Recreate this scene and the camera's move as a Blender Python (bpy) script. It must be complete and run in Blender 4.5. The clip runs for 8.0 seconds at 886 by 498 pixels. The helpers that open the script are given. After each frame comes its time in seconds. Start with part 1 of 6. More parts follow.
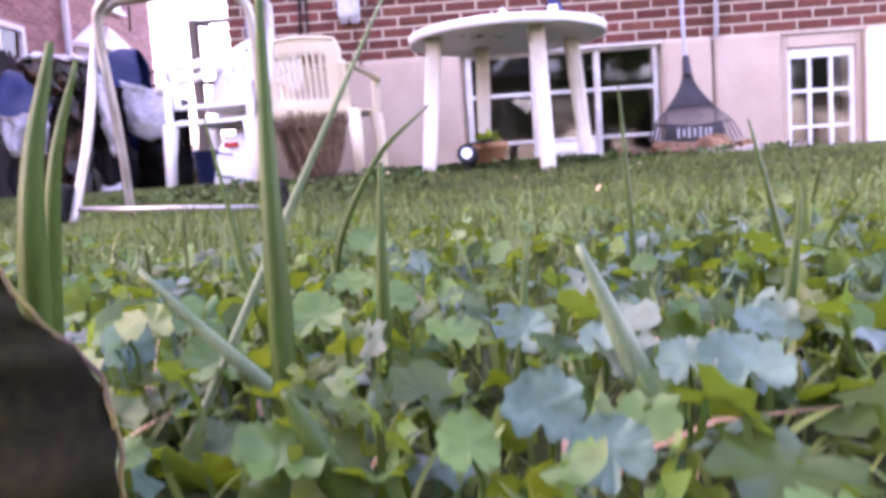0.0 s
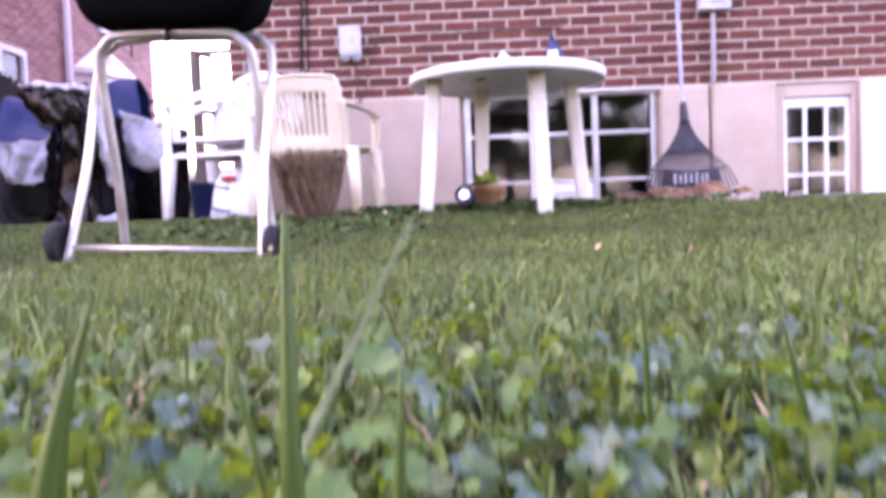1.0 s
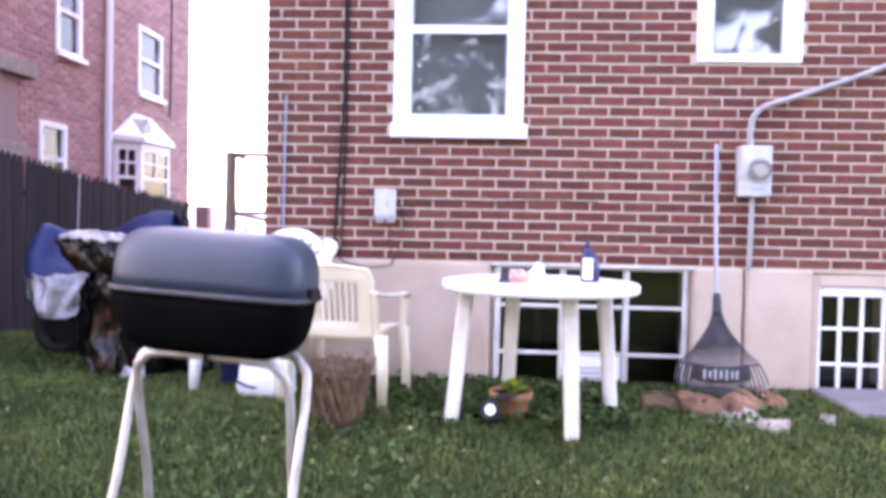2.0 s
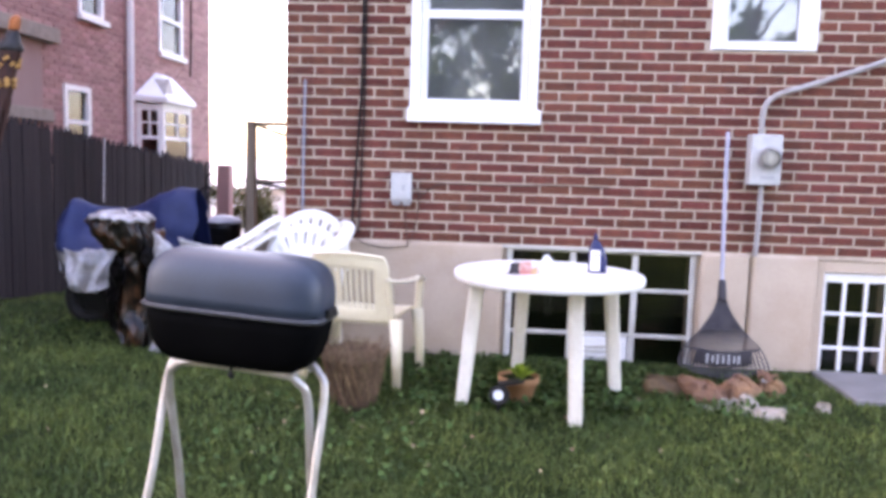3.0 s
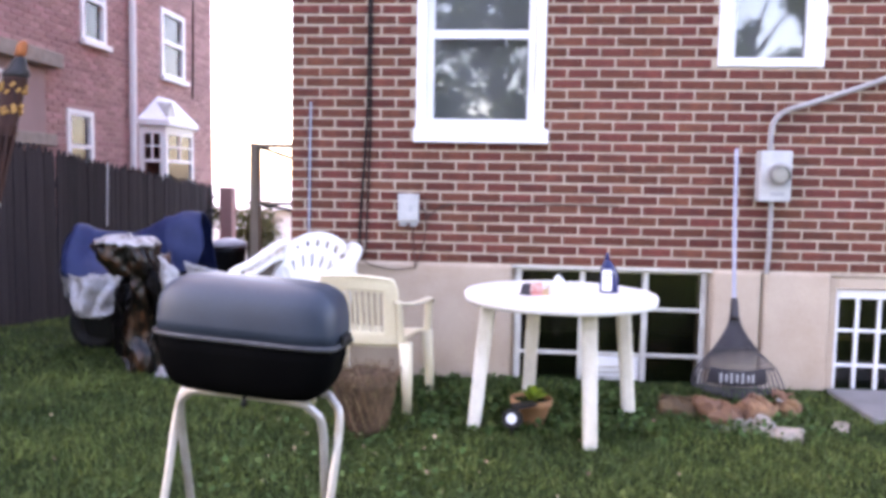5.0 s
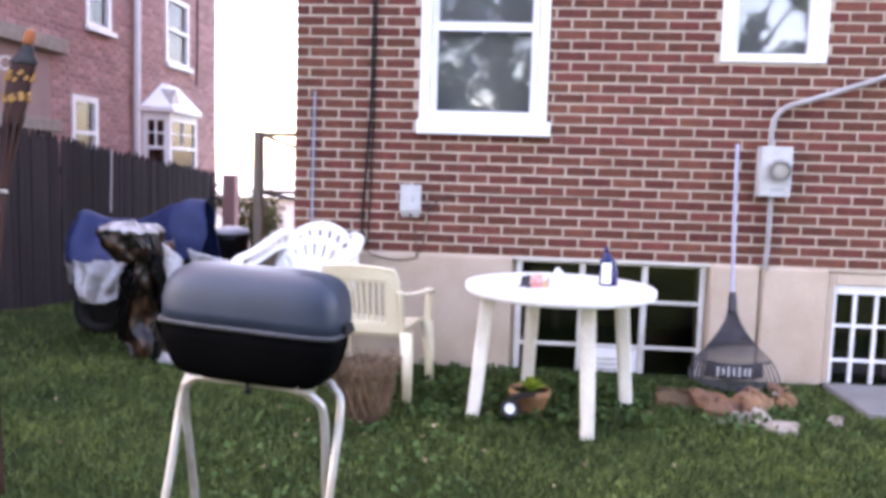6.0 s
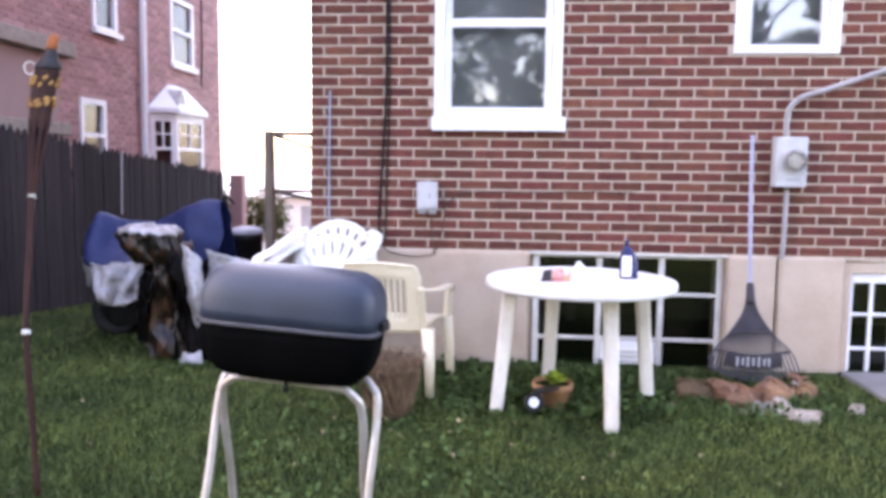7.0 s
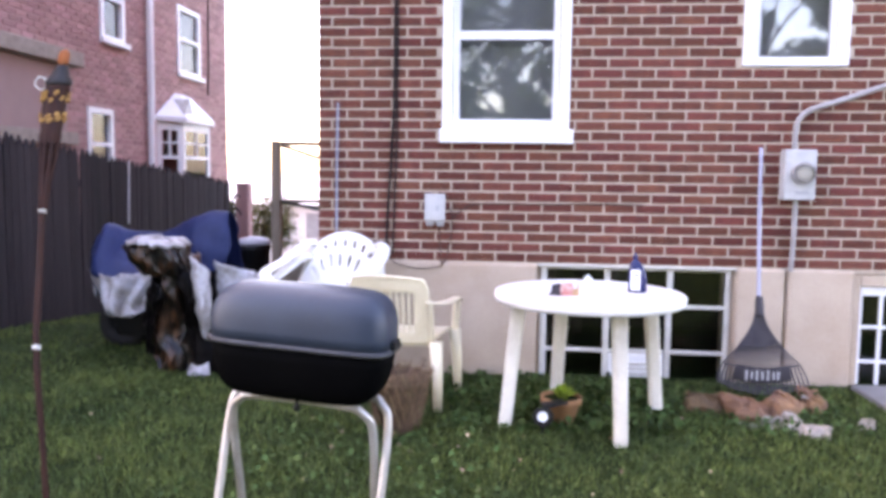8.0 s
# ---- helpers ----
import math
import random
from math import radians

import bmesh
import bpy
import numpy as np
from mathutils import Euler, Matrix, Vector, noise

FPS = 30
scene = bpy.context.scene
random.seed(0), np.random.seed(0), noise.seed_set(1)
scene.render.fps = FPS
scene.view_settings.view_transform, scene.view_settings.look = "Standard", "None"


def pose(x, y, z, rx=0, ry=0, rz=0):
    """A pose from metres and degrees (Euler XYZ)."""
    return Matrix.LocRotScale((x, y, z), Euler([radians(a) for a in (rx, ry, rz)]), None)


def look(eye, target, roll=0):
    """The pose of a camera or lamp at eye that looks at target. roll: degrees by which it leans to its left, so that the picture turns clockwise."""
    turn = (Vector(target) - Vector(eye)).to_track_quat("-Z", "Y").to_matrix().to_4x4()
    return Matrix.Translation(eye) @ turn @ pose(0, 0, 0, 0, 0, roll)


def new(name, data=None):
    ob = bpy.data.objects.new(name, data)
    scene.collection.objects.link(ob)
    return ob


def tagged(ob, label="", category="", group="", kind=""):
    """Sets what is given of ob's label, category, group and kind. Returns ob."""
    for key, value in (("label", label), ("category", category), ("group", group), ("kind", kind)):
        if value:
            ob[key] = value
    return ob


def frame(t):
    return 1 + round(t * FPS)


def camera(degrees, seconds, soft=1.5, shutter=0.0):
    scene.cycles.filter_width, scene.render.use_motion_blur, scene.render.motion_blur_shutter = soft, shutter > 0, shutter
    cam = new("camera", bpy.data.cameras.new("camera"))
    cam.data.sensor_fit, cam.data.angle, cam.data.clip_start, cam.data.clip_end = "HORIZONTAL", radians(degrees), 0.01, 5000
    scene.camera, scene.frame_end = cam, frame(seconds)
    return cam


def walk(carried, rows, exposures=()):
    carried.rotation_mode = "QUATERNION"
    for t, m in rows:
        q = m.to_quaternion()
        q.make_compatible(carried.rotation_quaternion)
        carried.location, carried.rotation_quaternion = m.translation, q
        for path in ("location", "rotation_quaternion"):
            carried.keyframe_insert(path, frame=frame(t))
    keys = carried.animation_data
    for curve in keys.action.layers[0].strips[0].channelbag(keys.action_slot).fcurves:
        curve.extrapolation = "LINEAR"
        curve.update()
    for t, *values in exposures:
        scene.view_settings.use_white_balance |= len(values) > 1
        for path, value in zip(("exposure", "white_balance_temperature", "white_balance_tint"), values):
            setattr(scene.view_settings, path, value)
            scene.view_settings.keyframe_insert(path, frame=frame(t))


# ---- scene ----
cam = camera(59.3, 8.0, soft=3.9, shutter=0.5)
PATH = [
    (0.0, (-0.400, 0.374, 0.001), (-0.477, 2.362, -0.189), -3.77),
    (0.5, (-0.401, 0.376, 0.022), (-0.470, 2.366, -0.144), -2.91),
    (1.0, (-0.407, 0.388, 0.056), (-0.464, 2.383, -0.059), -2.23),
    (1.2, (-0.440, 0.429, 0.124), (-0.468, 2.428, 0.098), -0.51),
    (1.3, (-0.450, 0.438, 0.155), (-0.486, 2.437, 0.122), 0.6),
    (1.5, (-0.440, 0.444, 0.347), (-0.509, 2.440, 0.270), 0.05),
    (1.7, (-0.440, 0.469, 0.698), (-0.537, 2.466, 0.659), 1.01),
    (2.8, (-0.410, 0.320, 1.251), (-0.550, 2.302, 1.022), 1.03),
    (3.0, (-0.401, 0.308, 1.285), (-0.558, 2.290, 1.069), 1.76),
    (3.5, (-0.419, 0.317, 1.319), (-0.582, 2.297, 1.089), 1.96),
    (4.0, (-0.441, 0.342, 1.319), (-0.606, 2.327, 1.137), 1.10),
    (4.5, (-0.455, 0.355, 1.290), (-0.614, 2.342, 1.123), 0.79),
    (6.0, (-0.448, 0.309, 1.309), (-0.612, 2.293, 1.113), 1.76),
    (6.5, (-0.501, 0.284, 1.277), (-0.664, 2.265, 1.061), 1.42),
    (7.0, (-0.553, 0.276, 1.312), (-0.720, 2.259, 1.105), 0.72),
    (7.5, (-0.574, 0.291, 1.321), (-0.744, 2.275, 1.135), 0.36),
    (8.0, (-0.577, 0.281, 1.353), (-0.755, 2.263, 1.161), 0.75),
]
EXPOSURES = [(0.0, 3.9, 7150, 62), (1.0, 3.97, 7150, 62), (1.7, 3.94, 7150, 50), (2.8, 3.6, 7600, 34), (8.0, 3.6, 7600, 34)]
walk(cam, [(t, look(e, g, r)) for t, e, g, r in PATH], exposures=EXPOSURES)

# ---- light: hazy bright sky, soft low sun from beyond the houses ----
SUN_UP, SUN_AZ = 38.0, -70.0   # degrees; azimuth from +y towards +x
world = bpy.data.worlds.new("sky")
scene.world = world
world.use_nodes = True
wn = world.node_tree.nodes
sky = wn.new("ShaderNodeTexSky")
sky.sky_type, sky.sun_disc = "NISHITA", False
sky.sun_elevation, sky.sun_rotation = radians(SUN_UP), radians(SUN_AZ)
sky.dust_density, sky.air_density, sky.ozone_density = 2.0, 1.0, 1.0
world.node_tree.links.new(sky.outputs[0], wn["Background"].inputs[0])
wn["Background"].inputs[1].default_value = 0.15
sun = new("sun", bpy.data.lights.new("sun", "SUN"))
sun.data.energy, sun.data.angle, sun.data.color = 0.9, radians(15), (1.0, 0.95, 0.88)
az, up = radians(SUN_AZ), radians(SUN_UP)
SUN_WAY = Vector((math.sin(az) * math.cos(up), math.cos(az) * math.cos(up), math.sin(up)))
sun.matrix_world = look(SUN_WAY * 50, (0, 0, 0))


# ---- materials ----
def mat(name, base, other=None, rough=0.6, metal=0.0, scale=8.0, fine=90.0, bump=0.15, depth=0.01, vary=0.25, island=False, obj=False, stretch=None, spec=0.2, trans=0.0, glow=None, edge=(0.32, 0.68)):
    """A painted or grown surface: two colours mixed by coarse and fine noise, fine relief, uneven gloss."""
    m = bpy.data.materials.new(name)
    m.use_nodes = True
    n, l = m.node_tree.nodes, m.node_tree.links
    p = n["Principled BSDF"]
    p.inputs["Roughness"].default_value, p.inputs["Metallic"].default_value = rough, metal
    p.inputs["Specular IOR Level"].default_value = spec
    other = other or tuple(c * (1 - vary) for c in base)
    geo = n.new("ShaderNodeNewGeometry")
    vec = geo.outputs["Position"]
    if stretch:
        mp = n.new("ShaderNodeMapping")
        mp.inputs["Scale"].default_value = stretch
        l.new(vec, mp.inputs["Vector"])
        vec = mp.outputs["Vector"]
    a = n.new("ShaderNodeTexNoise")
    a.inputs["Scale"].default_value, a.inputs["Detail"].default_value = scale, 5.0
    b = n.new("ShaderNodeTexNoise")
    b.inputs["Scale"].default_value, b.inputs["Detail"].default_value = fine, 3.0
    l.new(vec, a.inputs["Vector"]), l.new(vec, b.inputs["Vector"])
    mx = n.new("ShaderNodeMix")
    mx.data_type = "FLOAT"
    mx.inputs[0].default_value = 0.4
    l.new(a.outputs["Fac"], mx.inputs[2]), l.new(b.outputs["Fac"], mx.inputs[3])
    ramp = n.new("ShaderNodeValToRGB")
    ramp.color_ramp.elements[0].position, ramp.color_ramp.elements[1].position = edge
    ramp.color_ramp.elements[0].color, ramp.color_ramp.elements[1].color = (*other, 1), (*base, 1)
    l.new(mx.outputs[0], ramp.inputs[0])
    col = ramp.outputs[0]
    if island or obj:
        hv = n.new("ShaderNodeHueSaturation")
        src = geo.outputs["Random Per Island"]
        if obj:
            src = n.new("ShaderNodeObjectInfo").outputs["Random"]
        r = n.new("ShaderNodeMapRange")
        r.inputs["To Min"].default_value, r.inputs["To Max"].default_value = 1 - vary * 1.6, 1 + vary * 1.6
        l.new(src, r.inputs["Value"]), l.new(r.outputs[0], hv.inputs["Value"])
        r2 = n.new("ShaderNodeMapRange")
        r2.inputs["To Min"].default_value, r2.inputs["To Max"].default_value = 0.5 - vary * 0.06, 0.5 + vary * 0.06
        mul = n.new("ShaderNodeMath")
        mul.operation = "MULTIPLY"
        mul.inputs[1].default_value = 7.31
        fr = n.new("ShaderNodeMath")
        fr.operation = "FRACT"
        l.new(src, mul.inputs[0]), l.new(mul.outputs[0], fr.inputs[0]), l.new(fr.outputs[0], r2.inputs["Value"])
        l.new(r2.outputs[0], hv.inputs["Hue"]), l.new(col, hv.inputs["Color"])
        col = hv.outputs[0]
    l.new(col, p.inputs["Base Color"])
    rr = n.new("ShaderNodeMapRange")
    rr.inputs["To Min"].default_value, rr.inputs["To Max"].default_value = max(0.03, rough - 0.12), min(1.0, rough + 0.12)
    l.new(a.outputs["Fac"], rr.inputs["Value"]), l.new(rr.outputs[0], p.inputs["Roughness"])
    if bump:
        bp = n.new("ShaderNodeBump")
        bp.inputs["Strength"].default_value, bp.inputs["Distance"].default_value = bump, depth
        l.new(mx.outputs[0], bp.inputs["Height"]), l.new(bp.outputs[0], p.inputs["Normal"])
    if trans:
        t = n.new("ShaderNodeBsdfTranslucent")
        ms = n.new("ShaderNodeMixShader")
        ms.inputs[0].default_value = trans
        if glow:
            t.inputs["Color"].default_value = (*glow, 1)
        else:
            l.new(col, t.inputs["Color"])
        l.new(p.outputs[0], ms.inputs[1]), l.new(t.outputs[0], ms.inputs[2])
        l.new(ms.outputs[0], n["Material Output"].inputs["Surface"])
    return m


def glass_mat(name, tint=(0.9, 0.92, 0.92), rough=0.02, ior=1.55):
    m = bpy.data.materials.new(name)
    m.use_nodes = True
    n, l = m.node_tree.nodes, m.node_tree.links
    n.remove(n["Principled BSDF"])
    tr, gl, fr, ms = (n.new("ShaderNodeBsdf" + k) if k in ("Transparent", "Glossy") else n.new("ShaderNode" + k) for k in ("Transparent", "Glossy", "Fresnel", "MixShader"))
    tr.inputs[0].default_value = (*tint, 1)
    gl.inputs["Roughness"].default_value = rough
    fr.inputs[0].default_value = ior
    no = n.new("ShaderNodeTexNoise")
    no.inputs["Scale"].default_value = 3.0
    bu = n.new("ShaderNodeBump")
    bu.inputs["Strength"].default_value, bu.inputs["Distance"].default_value = 0.02, 0.02
    l.new(no.outputs["Fac"], bu.inputs["Height"]), l.new(bu.outputs[0], gl.inputs["Normal"])
    l.new(fr.outputs[0], ms.inputs[0]), l.new(tr.outputs[0], ms.inputs[1]), l.new(gl.outputs[0], ms.inputs[2])
    l.new(ms.outputs[0], n["Material Output"].inputs["Surface"])
    return m


M_BRICK = mat("red_brick", (0.172, 0.054, 0.036), (0.086, 0.029, 0.022), rough=0.85, scale=14, fine=160, bump=0.5, depth=0.005, vary=0.15, obj=True)
M_BRICK_FAR = mat("red_brick_joined", (0.172, 0.054, 0.036), (0.086, 0.029, 0.022), rough=0.85, scale=14, fine=160, bump=0.5, depth=0.005, vary=0.15, island=True)
M_BRICK_PINK = mat("neighbour_brick", (0.40, 0.232, 0.214), (0.33, 0.188, 0.172), rough=0.88, scale=5, fine=70, bump=0.3, depth=0.004, vary=0.14, island=True)
M_MORTAR = mat("mortar", (0.55, 0.45, 0.35), (0.37, 0.29, 0.225), rough=0.95, scale=20, fine=220, bump=0.5, depth=0.004)
M_MORTAR_FAR = mat("neighbour_mortar", (0.43, 0.272, 0.252), (0.37, 0.23, 0.215), rough=0.95, scale=20, fine=220, bump=0.5, depth=0.004)
M_STUCCO = mat("stucco", (0.50, 0.40, 0.31), (0.36, 0.255, 0.18), edge=(0.27, 0.60), rough=0.93, scale=2.2, fine=120, bump=0.4, depth=0.006)
M_WHITE = mat("white_paint", (0.80, 0.79, 0.78), (0.70, 0.69, 0.68), rough=0.5, spec=0.4, scale=5, fine=60, bump=0.08, depth=0.003)
M_OLDWHITE = mat("old_white_paint", (0.66, 0.64, 0.58), (0.42, 0.39, 0.34), rough=0.65, scale=9, fine=80, bump=0.3, depth=0.003)
M_RESIN = mat("white_resin", (0.78, 0.76, 0.72), (0.66, 0.63, 0.57), rough=0.42, spec=0.45, scale=4, fine=70, bump=0.08, depth=0.002)
M_AGED = mat("aged_resin_leg", (0.70, 0.66, 0.57), (0.52, 0.47, 0.38), rough=0.5, spec=0.35, scale=6, fine=60, stretch=(2, 2, 0.6), bump=0.08, depth=0.002)
M_CREAM = mat("cream_resin", (0.74, 0.66, 0.48), (0.63, 0.54, 0.36), rough=0.45, spec=0.4, scale=4, fine=70, bump=0.08, depth=0.002)
M_LID = mat("grey_enamel", (0.024, 0.036, 0.054), (0.016, 0.024, 0.038), rough=0.46, scale=6, fine=140, bump=0.12, depth=0.002, spec=0.40)
M_BOWL = mat("black_enamel", (0.0010, 0.0010, 0.0012), (0.002, 0.002, 0.002), rough=0.75, scale=7, fine=120, bump=0.05, depth=0.002, spec=0.02)
M_RIM = mat("dull_alloy_rim", (0.075, 0.078, 0.082), (0.03, 0.03, 0.032), rough=0.5, metal=0.5, scale=12, bump=0.1, depth=0.002)
M_TUBE = mat("brushed_alloy_tube", (0.50, 0.48, 0.45), (0.32, 0.28, 0.23), rough=0.42, metal=0.6, scale=10, fine=160, bump=0.08, depth=0.001)
M_RUBBER = mat("black_rubber", (0.010, 0.010, 0.011), (0.018, 0.017, 0.016), rough=0.75, scale=20, bump=0.2, depth=0.003)
M_FENCE = mat("weathered_fence_wood", (0.044, 0.036, 0.038), (0.021, 0.0175, 0.020), rough=0.9, scale=3, fine=30, stretch=(9, 9, 0.7), bump=0.5, depth=0.008, vary=0.2, obj=True)
M_WOODPOST = mat("weathered_post", (0.33, 0.27, 0.20), (0.20, 0.16, 0.12), rough=0.85, scale=4, fine=40, stretch=(8, 8, 0.8), bump=0.4, depth=0.004)
M_BLUE = mat("blue_tarp", (0.018, 0.029, 0.088), (0.011, 0.018, 0.058), rough=0.5, scale=6, fine=60, bump=0.35, depth=0.012)
M_SILVER = mat("silver_tarp", (0.40, 0.39, 0.40), (0.20, 0.175, 0.155), rough=0.36, metal=0.3, scale=7, fine=30, bump=0.9, depth=0.02)
M_CAMO = mat("brown_tarp", (0.060, 0.025, 0.012), (0.002, 0.0018, 0.0018), rough=0.30, scale=6, fine=20, stretch=(1.6, 1.6, 0.7), bump=0.9, depth=0.03, spec=0.35, edge=(0.48, 0.62))
M_BLACKT = mat("black_tarp", (0.004, 0.003, 0.003), (0.0012, 0.001, 0.001), rough=0.42, scale=7, fine=24, bump=0.9, depth=0.03, spec=0.05)
M_BLACKP = mat("black_plastic", (0.006, 0.006, 0.007), (0.010, 0.010, 0.010), rough=0.45, scale=10, bump=0.1, depth=0.002)
M_GREYP = mat("grey_plastic", (0.42, 0.42, 0.43), (0.30, 0.30, 0.31), rough=0.5, scale=10, bump=0.1, depth=0.002)
M_BOX = mat("grey_metal_box", (0.50, 0.50, 0.49), (0.38, 0.38, 0.37), rough=0.5, scale=14, fine=90, bump=0.1, depth=0.002)
M_CABLE = mat("black_cable", (0.012, 0.011, 0.011), rough=0.6, bump=0)
M_BROWNC = mat("brown_cable", (0.055, 0.035, 0.028), rough=0.6, bump=0)
M_GCABLE = mat("grey_cable", (0.30, 0.31, 0.36), rough=0.55, bump=0)
M_COND = mat("grey_conduit", (0.36, 0.34, 0.33), (0.27, 0.25, 0.24), rough=0.55, scale=10, bump=0.1, depth=0.002)
M_TERRA = mat("terracotta", (0.36, 0.19, 0.095), (0.26, 0.13, 0.065), rough=0.85, scale=9, fine=90, bump=0.3, depth=0.003)
M_STRAW = mat("dry_straw", (0.22, 0.145, 0.085), (0.09, 0.055, 0.035), rough=0.9, scale=20, bump=0.2, depth=0.003, island=True, vary=0.3)
M_BASKET = mat("brown_coir", (0.105, 0.065, 0.042), (0.055, 0.034, 0.024), rough=0.95, scale=14, fine=90, stretch=(3, 3, 0.6), bump=0.8, depth=0.015)
M_BAMBOO = mat("dark_bamboo", (0.042, 0.013, 0.007), (0.016, 0.005, 0.003), rough=0.65, scale=8, fine=60, stretch=(6, 6, 1), bump=0.3, depth=0.003)
M_WEAVE = mat("golden_weave", (0.46, 0.25, 0.07), (0.22, 0.10, 0.03), rough=0.6, scale=30, fine=150, bump=0.4, depth=0.004)
M_ORANGE = mat("rusty_orange_cap", (0.34, 0.10, 0.03), (0.22, 0.065, 0.02), rough=0.6, scale=20, bump=0.1, depth=0.002)
M_SOIL = mat("lawn_soil", spec=0.03, base=(0.024, 0.036, 0.011), other=(0.011, 0.018, 0.006), rough=0.95, scale=2.5, fine=45, bump=0.7, depth=0.02)
M_GRASS = mat("grass", edge=(0.40, 0.61), base=(0.130, 0.167, 0.044), other=(0.058, 0.091, 0.027), rough=0.55, scale=1.3, fine=7, bump=0, vary=0.3, island=True, trans=0.3)
M_GRASS2 = mat("near_grass", (0.112, 0.165, 0.042), (0.058, 0.098, 0.025), rough=0.42, scale=6, fine=60, bump=0.1, depth=0.001, vary=0.3, island=True, trans=0.3)
M_BLADE = mat("tall_grass_blade", (0.060, 0.112, 0.020), (0.028, 0.062, 0.011), rough=0.4, scale=30, fine=400, stretch=(4, 4, 0.4), bump=0.15, depth=0.0006, trans=0.25)
M_PALE = mat("pale_grass_blade", (0.17, 0.235, 0.125), (0.085, 0.14, 0.07), rough=0.35, scale=30, fine=400, stretch=(4, 4, 0.4), bump=0.15, depth=0.0006, trans=0.2)
M_CLOVER = mat("clover_leaf", (0.062, 0.128, 0.030), (0.022, 0.058, 0.016), rough=0.38, scale=45, fine=260, bump=0.5, depth=0.0015, vary=0.28, island=True, trans=0.30, glow=(0.17, 0.26, 0.012), spec=0.25)
# green leaf with the sky's bluish sheen mixed into its base colour
M_SHEEN_LEAF = mat("sky_sheen_leaf", (0.066, 0.126, 0.094), (0.018, 0.046, 0.026), rough=0.40, scale=70, fine=300, bump=0.5, depth=0.0012, vary=0.15, island=True, trans=0.12, glow=(0.16, 0.27, 0.03), spec=0.22)
M_DRY = mat("dry_bits", (0.34, 0.25, 0.15), (0.18, 0.12, 0.07), rough=0.8, scale=60, bump=0.2, depth=0.001, vary=0.3, island=True)
M_DEAD = mat("dead_leaf", (0.017, 0.016, 0.004), (0.0015, 0.001, 0.001), rough=0.8, scale=55, fine=300, bump=0.4, depth=0.001, spec=0.1)
M_EDGE = mat("yellow_leaf_edge", (0.22, 0.19, 0.035), (0.05, 0.03, 0.02), rough=0.5, scale=90, bump=0.2, depth=0.001)
M_IVY = mat("ivy_leaf", (0.068, 0.110, 0.032), (0.034, 0.062, 0.019), rough=0.62, spec=0.1, scale=30, bump=0.1, depth=0.002, vary=0.35, island=True, trans=0.15)
M_ROCK = mat("field_stone", (0.25, 0.135, 0.065), (0.085, 0.05, 0.038), rough=0.9, scale=9, fine=60, bump=0.6, depth=0.01, obj=True, vary=0.25)
M_PALEROCK = mat("pale_stone", (0.36, 0.31, 0.26), (0.22, 0.19, 0.16), rough=0.9, scale=12, fine=70, bump=0.5, depth=0.008)
M_CONC = mat("concrete", (0.20, 0.19, 0.18), (0.13, 0.125, 0.12), rough=0.9, scale=5, fine=90, bump=0.4, depth=0.004)
# near-black colour puts the dimness of unlit rooms into their surfaces
M_ROOM_SHADE = mat("room_shade", (0.05, 0.042, 0.04), (0.035, 0.03, 0.03), rough=0.9, scale=3, bump=0)
M_BLIND = mat("grey_blind", (0.52, 0.52, 0.54), (0.44, 0.44, 0.46), rough=0.8, scale=3, fine=200, bump=0.1, depth=0.002)
M_NAVY = mat("navy_bottle", (0.012, 0.018, 0.085), (0.009, 0.013, 0.06), rough=0.25, spec=0.45, scale=8, bump=0.02, depth=0.001)
M_RED = mat("red_print", (0.45, 0.035, 0.025), (0.35, 0.03, 0.02), rough=0.5, bump=0.1, depth=0.002)
M_PRINT = mat("faded_red_print", (0.42, 0.10, 0.08), (0.55, 0.42, 0.38), rough=0.5, scale=40, bump=0.1, depth=0.002)
M_PRINT2 = mat("faded_orange_print", (0.50, 0.26, 0.10), (0.6, 0.45, 0.3), rough=0.5, scale=40, bump=0.1, depth=0.002)
M_BAG = mat("white_plastic_sack", (0.74, 0.73, 0.71), (0.60, 0.59, 0.58), rough=0.45, scale=9, fine=40, bump=0.4, depth=0.008)
M_PLASTER = mat("pink_render", (0.36, 0.25, 0.23), (0.29, 0.20, 0.185), rough=0.9, scale=3, bump=0.2, depth=0.004)
M_ROOF = mat("flat_roof_felt", (0.10, 0.095, 0.09), rough=0.9, bump=0.3)
M_BARK = mat("bark", (0.085, 0.065, 0.05), (0.045, 0.035, 0.028), rough=0.95, scale=5, fine=30, stretch=(4, 4, 0.8), bump=0.8, depth=0.03)
M_LEAF = mat("tree_leaf", (0.06, 0.105, 0.028), (0.03, 0.06, 0.018), rough=0.5, scale=1, bump=0, vary=0.35, island=True, trans=0.25)
M_BUSH = mat("bush_leaf", (0.12, 0.12, 0.04), (0.07, 0.075, 0.025), rough=0.6, scale=3, bump=0, vary=0.35, island=True)
M_LENS = mat("lamp_lens", (0.80, 0.82, 0.85), (0.65, 0.68, 0.72), rough=0.12, metal=0.4, bump=0.05, depth=0.001)
M_IRON = mat("wrought_iron", (0.02, 0.02, 0.022), (0.035, 0.032, 0.03), rough=0.55, metal=0.5, bump=0.1, depth=0.001)
M_RAKE = mat("rake_plastic", (0.030, 0.027, 0.032), (0.05, 0.045, 0.05), rough=0.5, scale=10, bump=0.05, depth=0.001)
M_GLASS = glass_mat("window_glass")
M_COATED = glass_mat("coated_window_glass", (0.8, 0.82, 0.82), 0.015, 2.0)
M_METERGLASS = glass_mat("meter_glass", (0.9, 0.9, 0.88), 0.05)
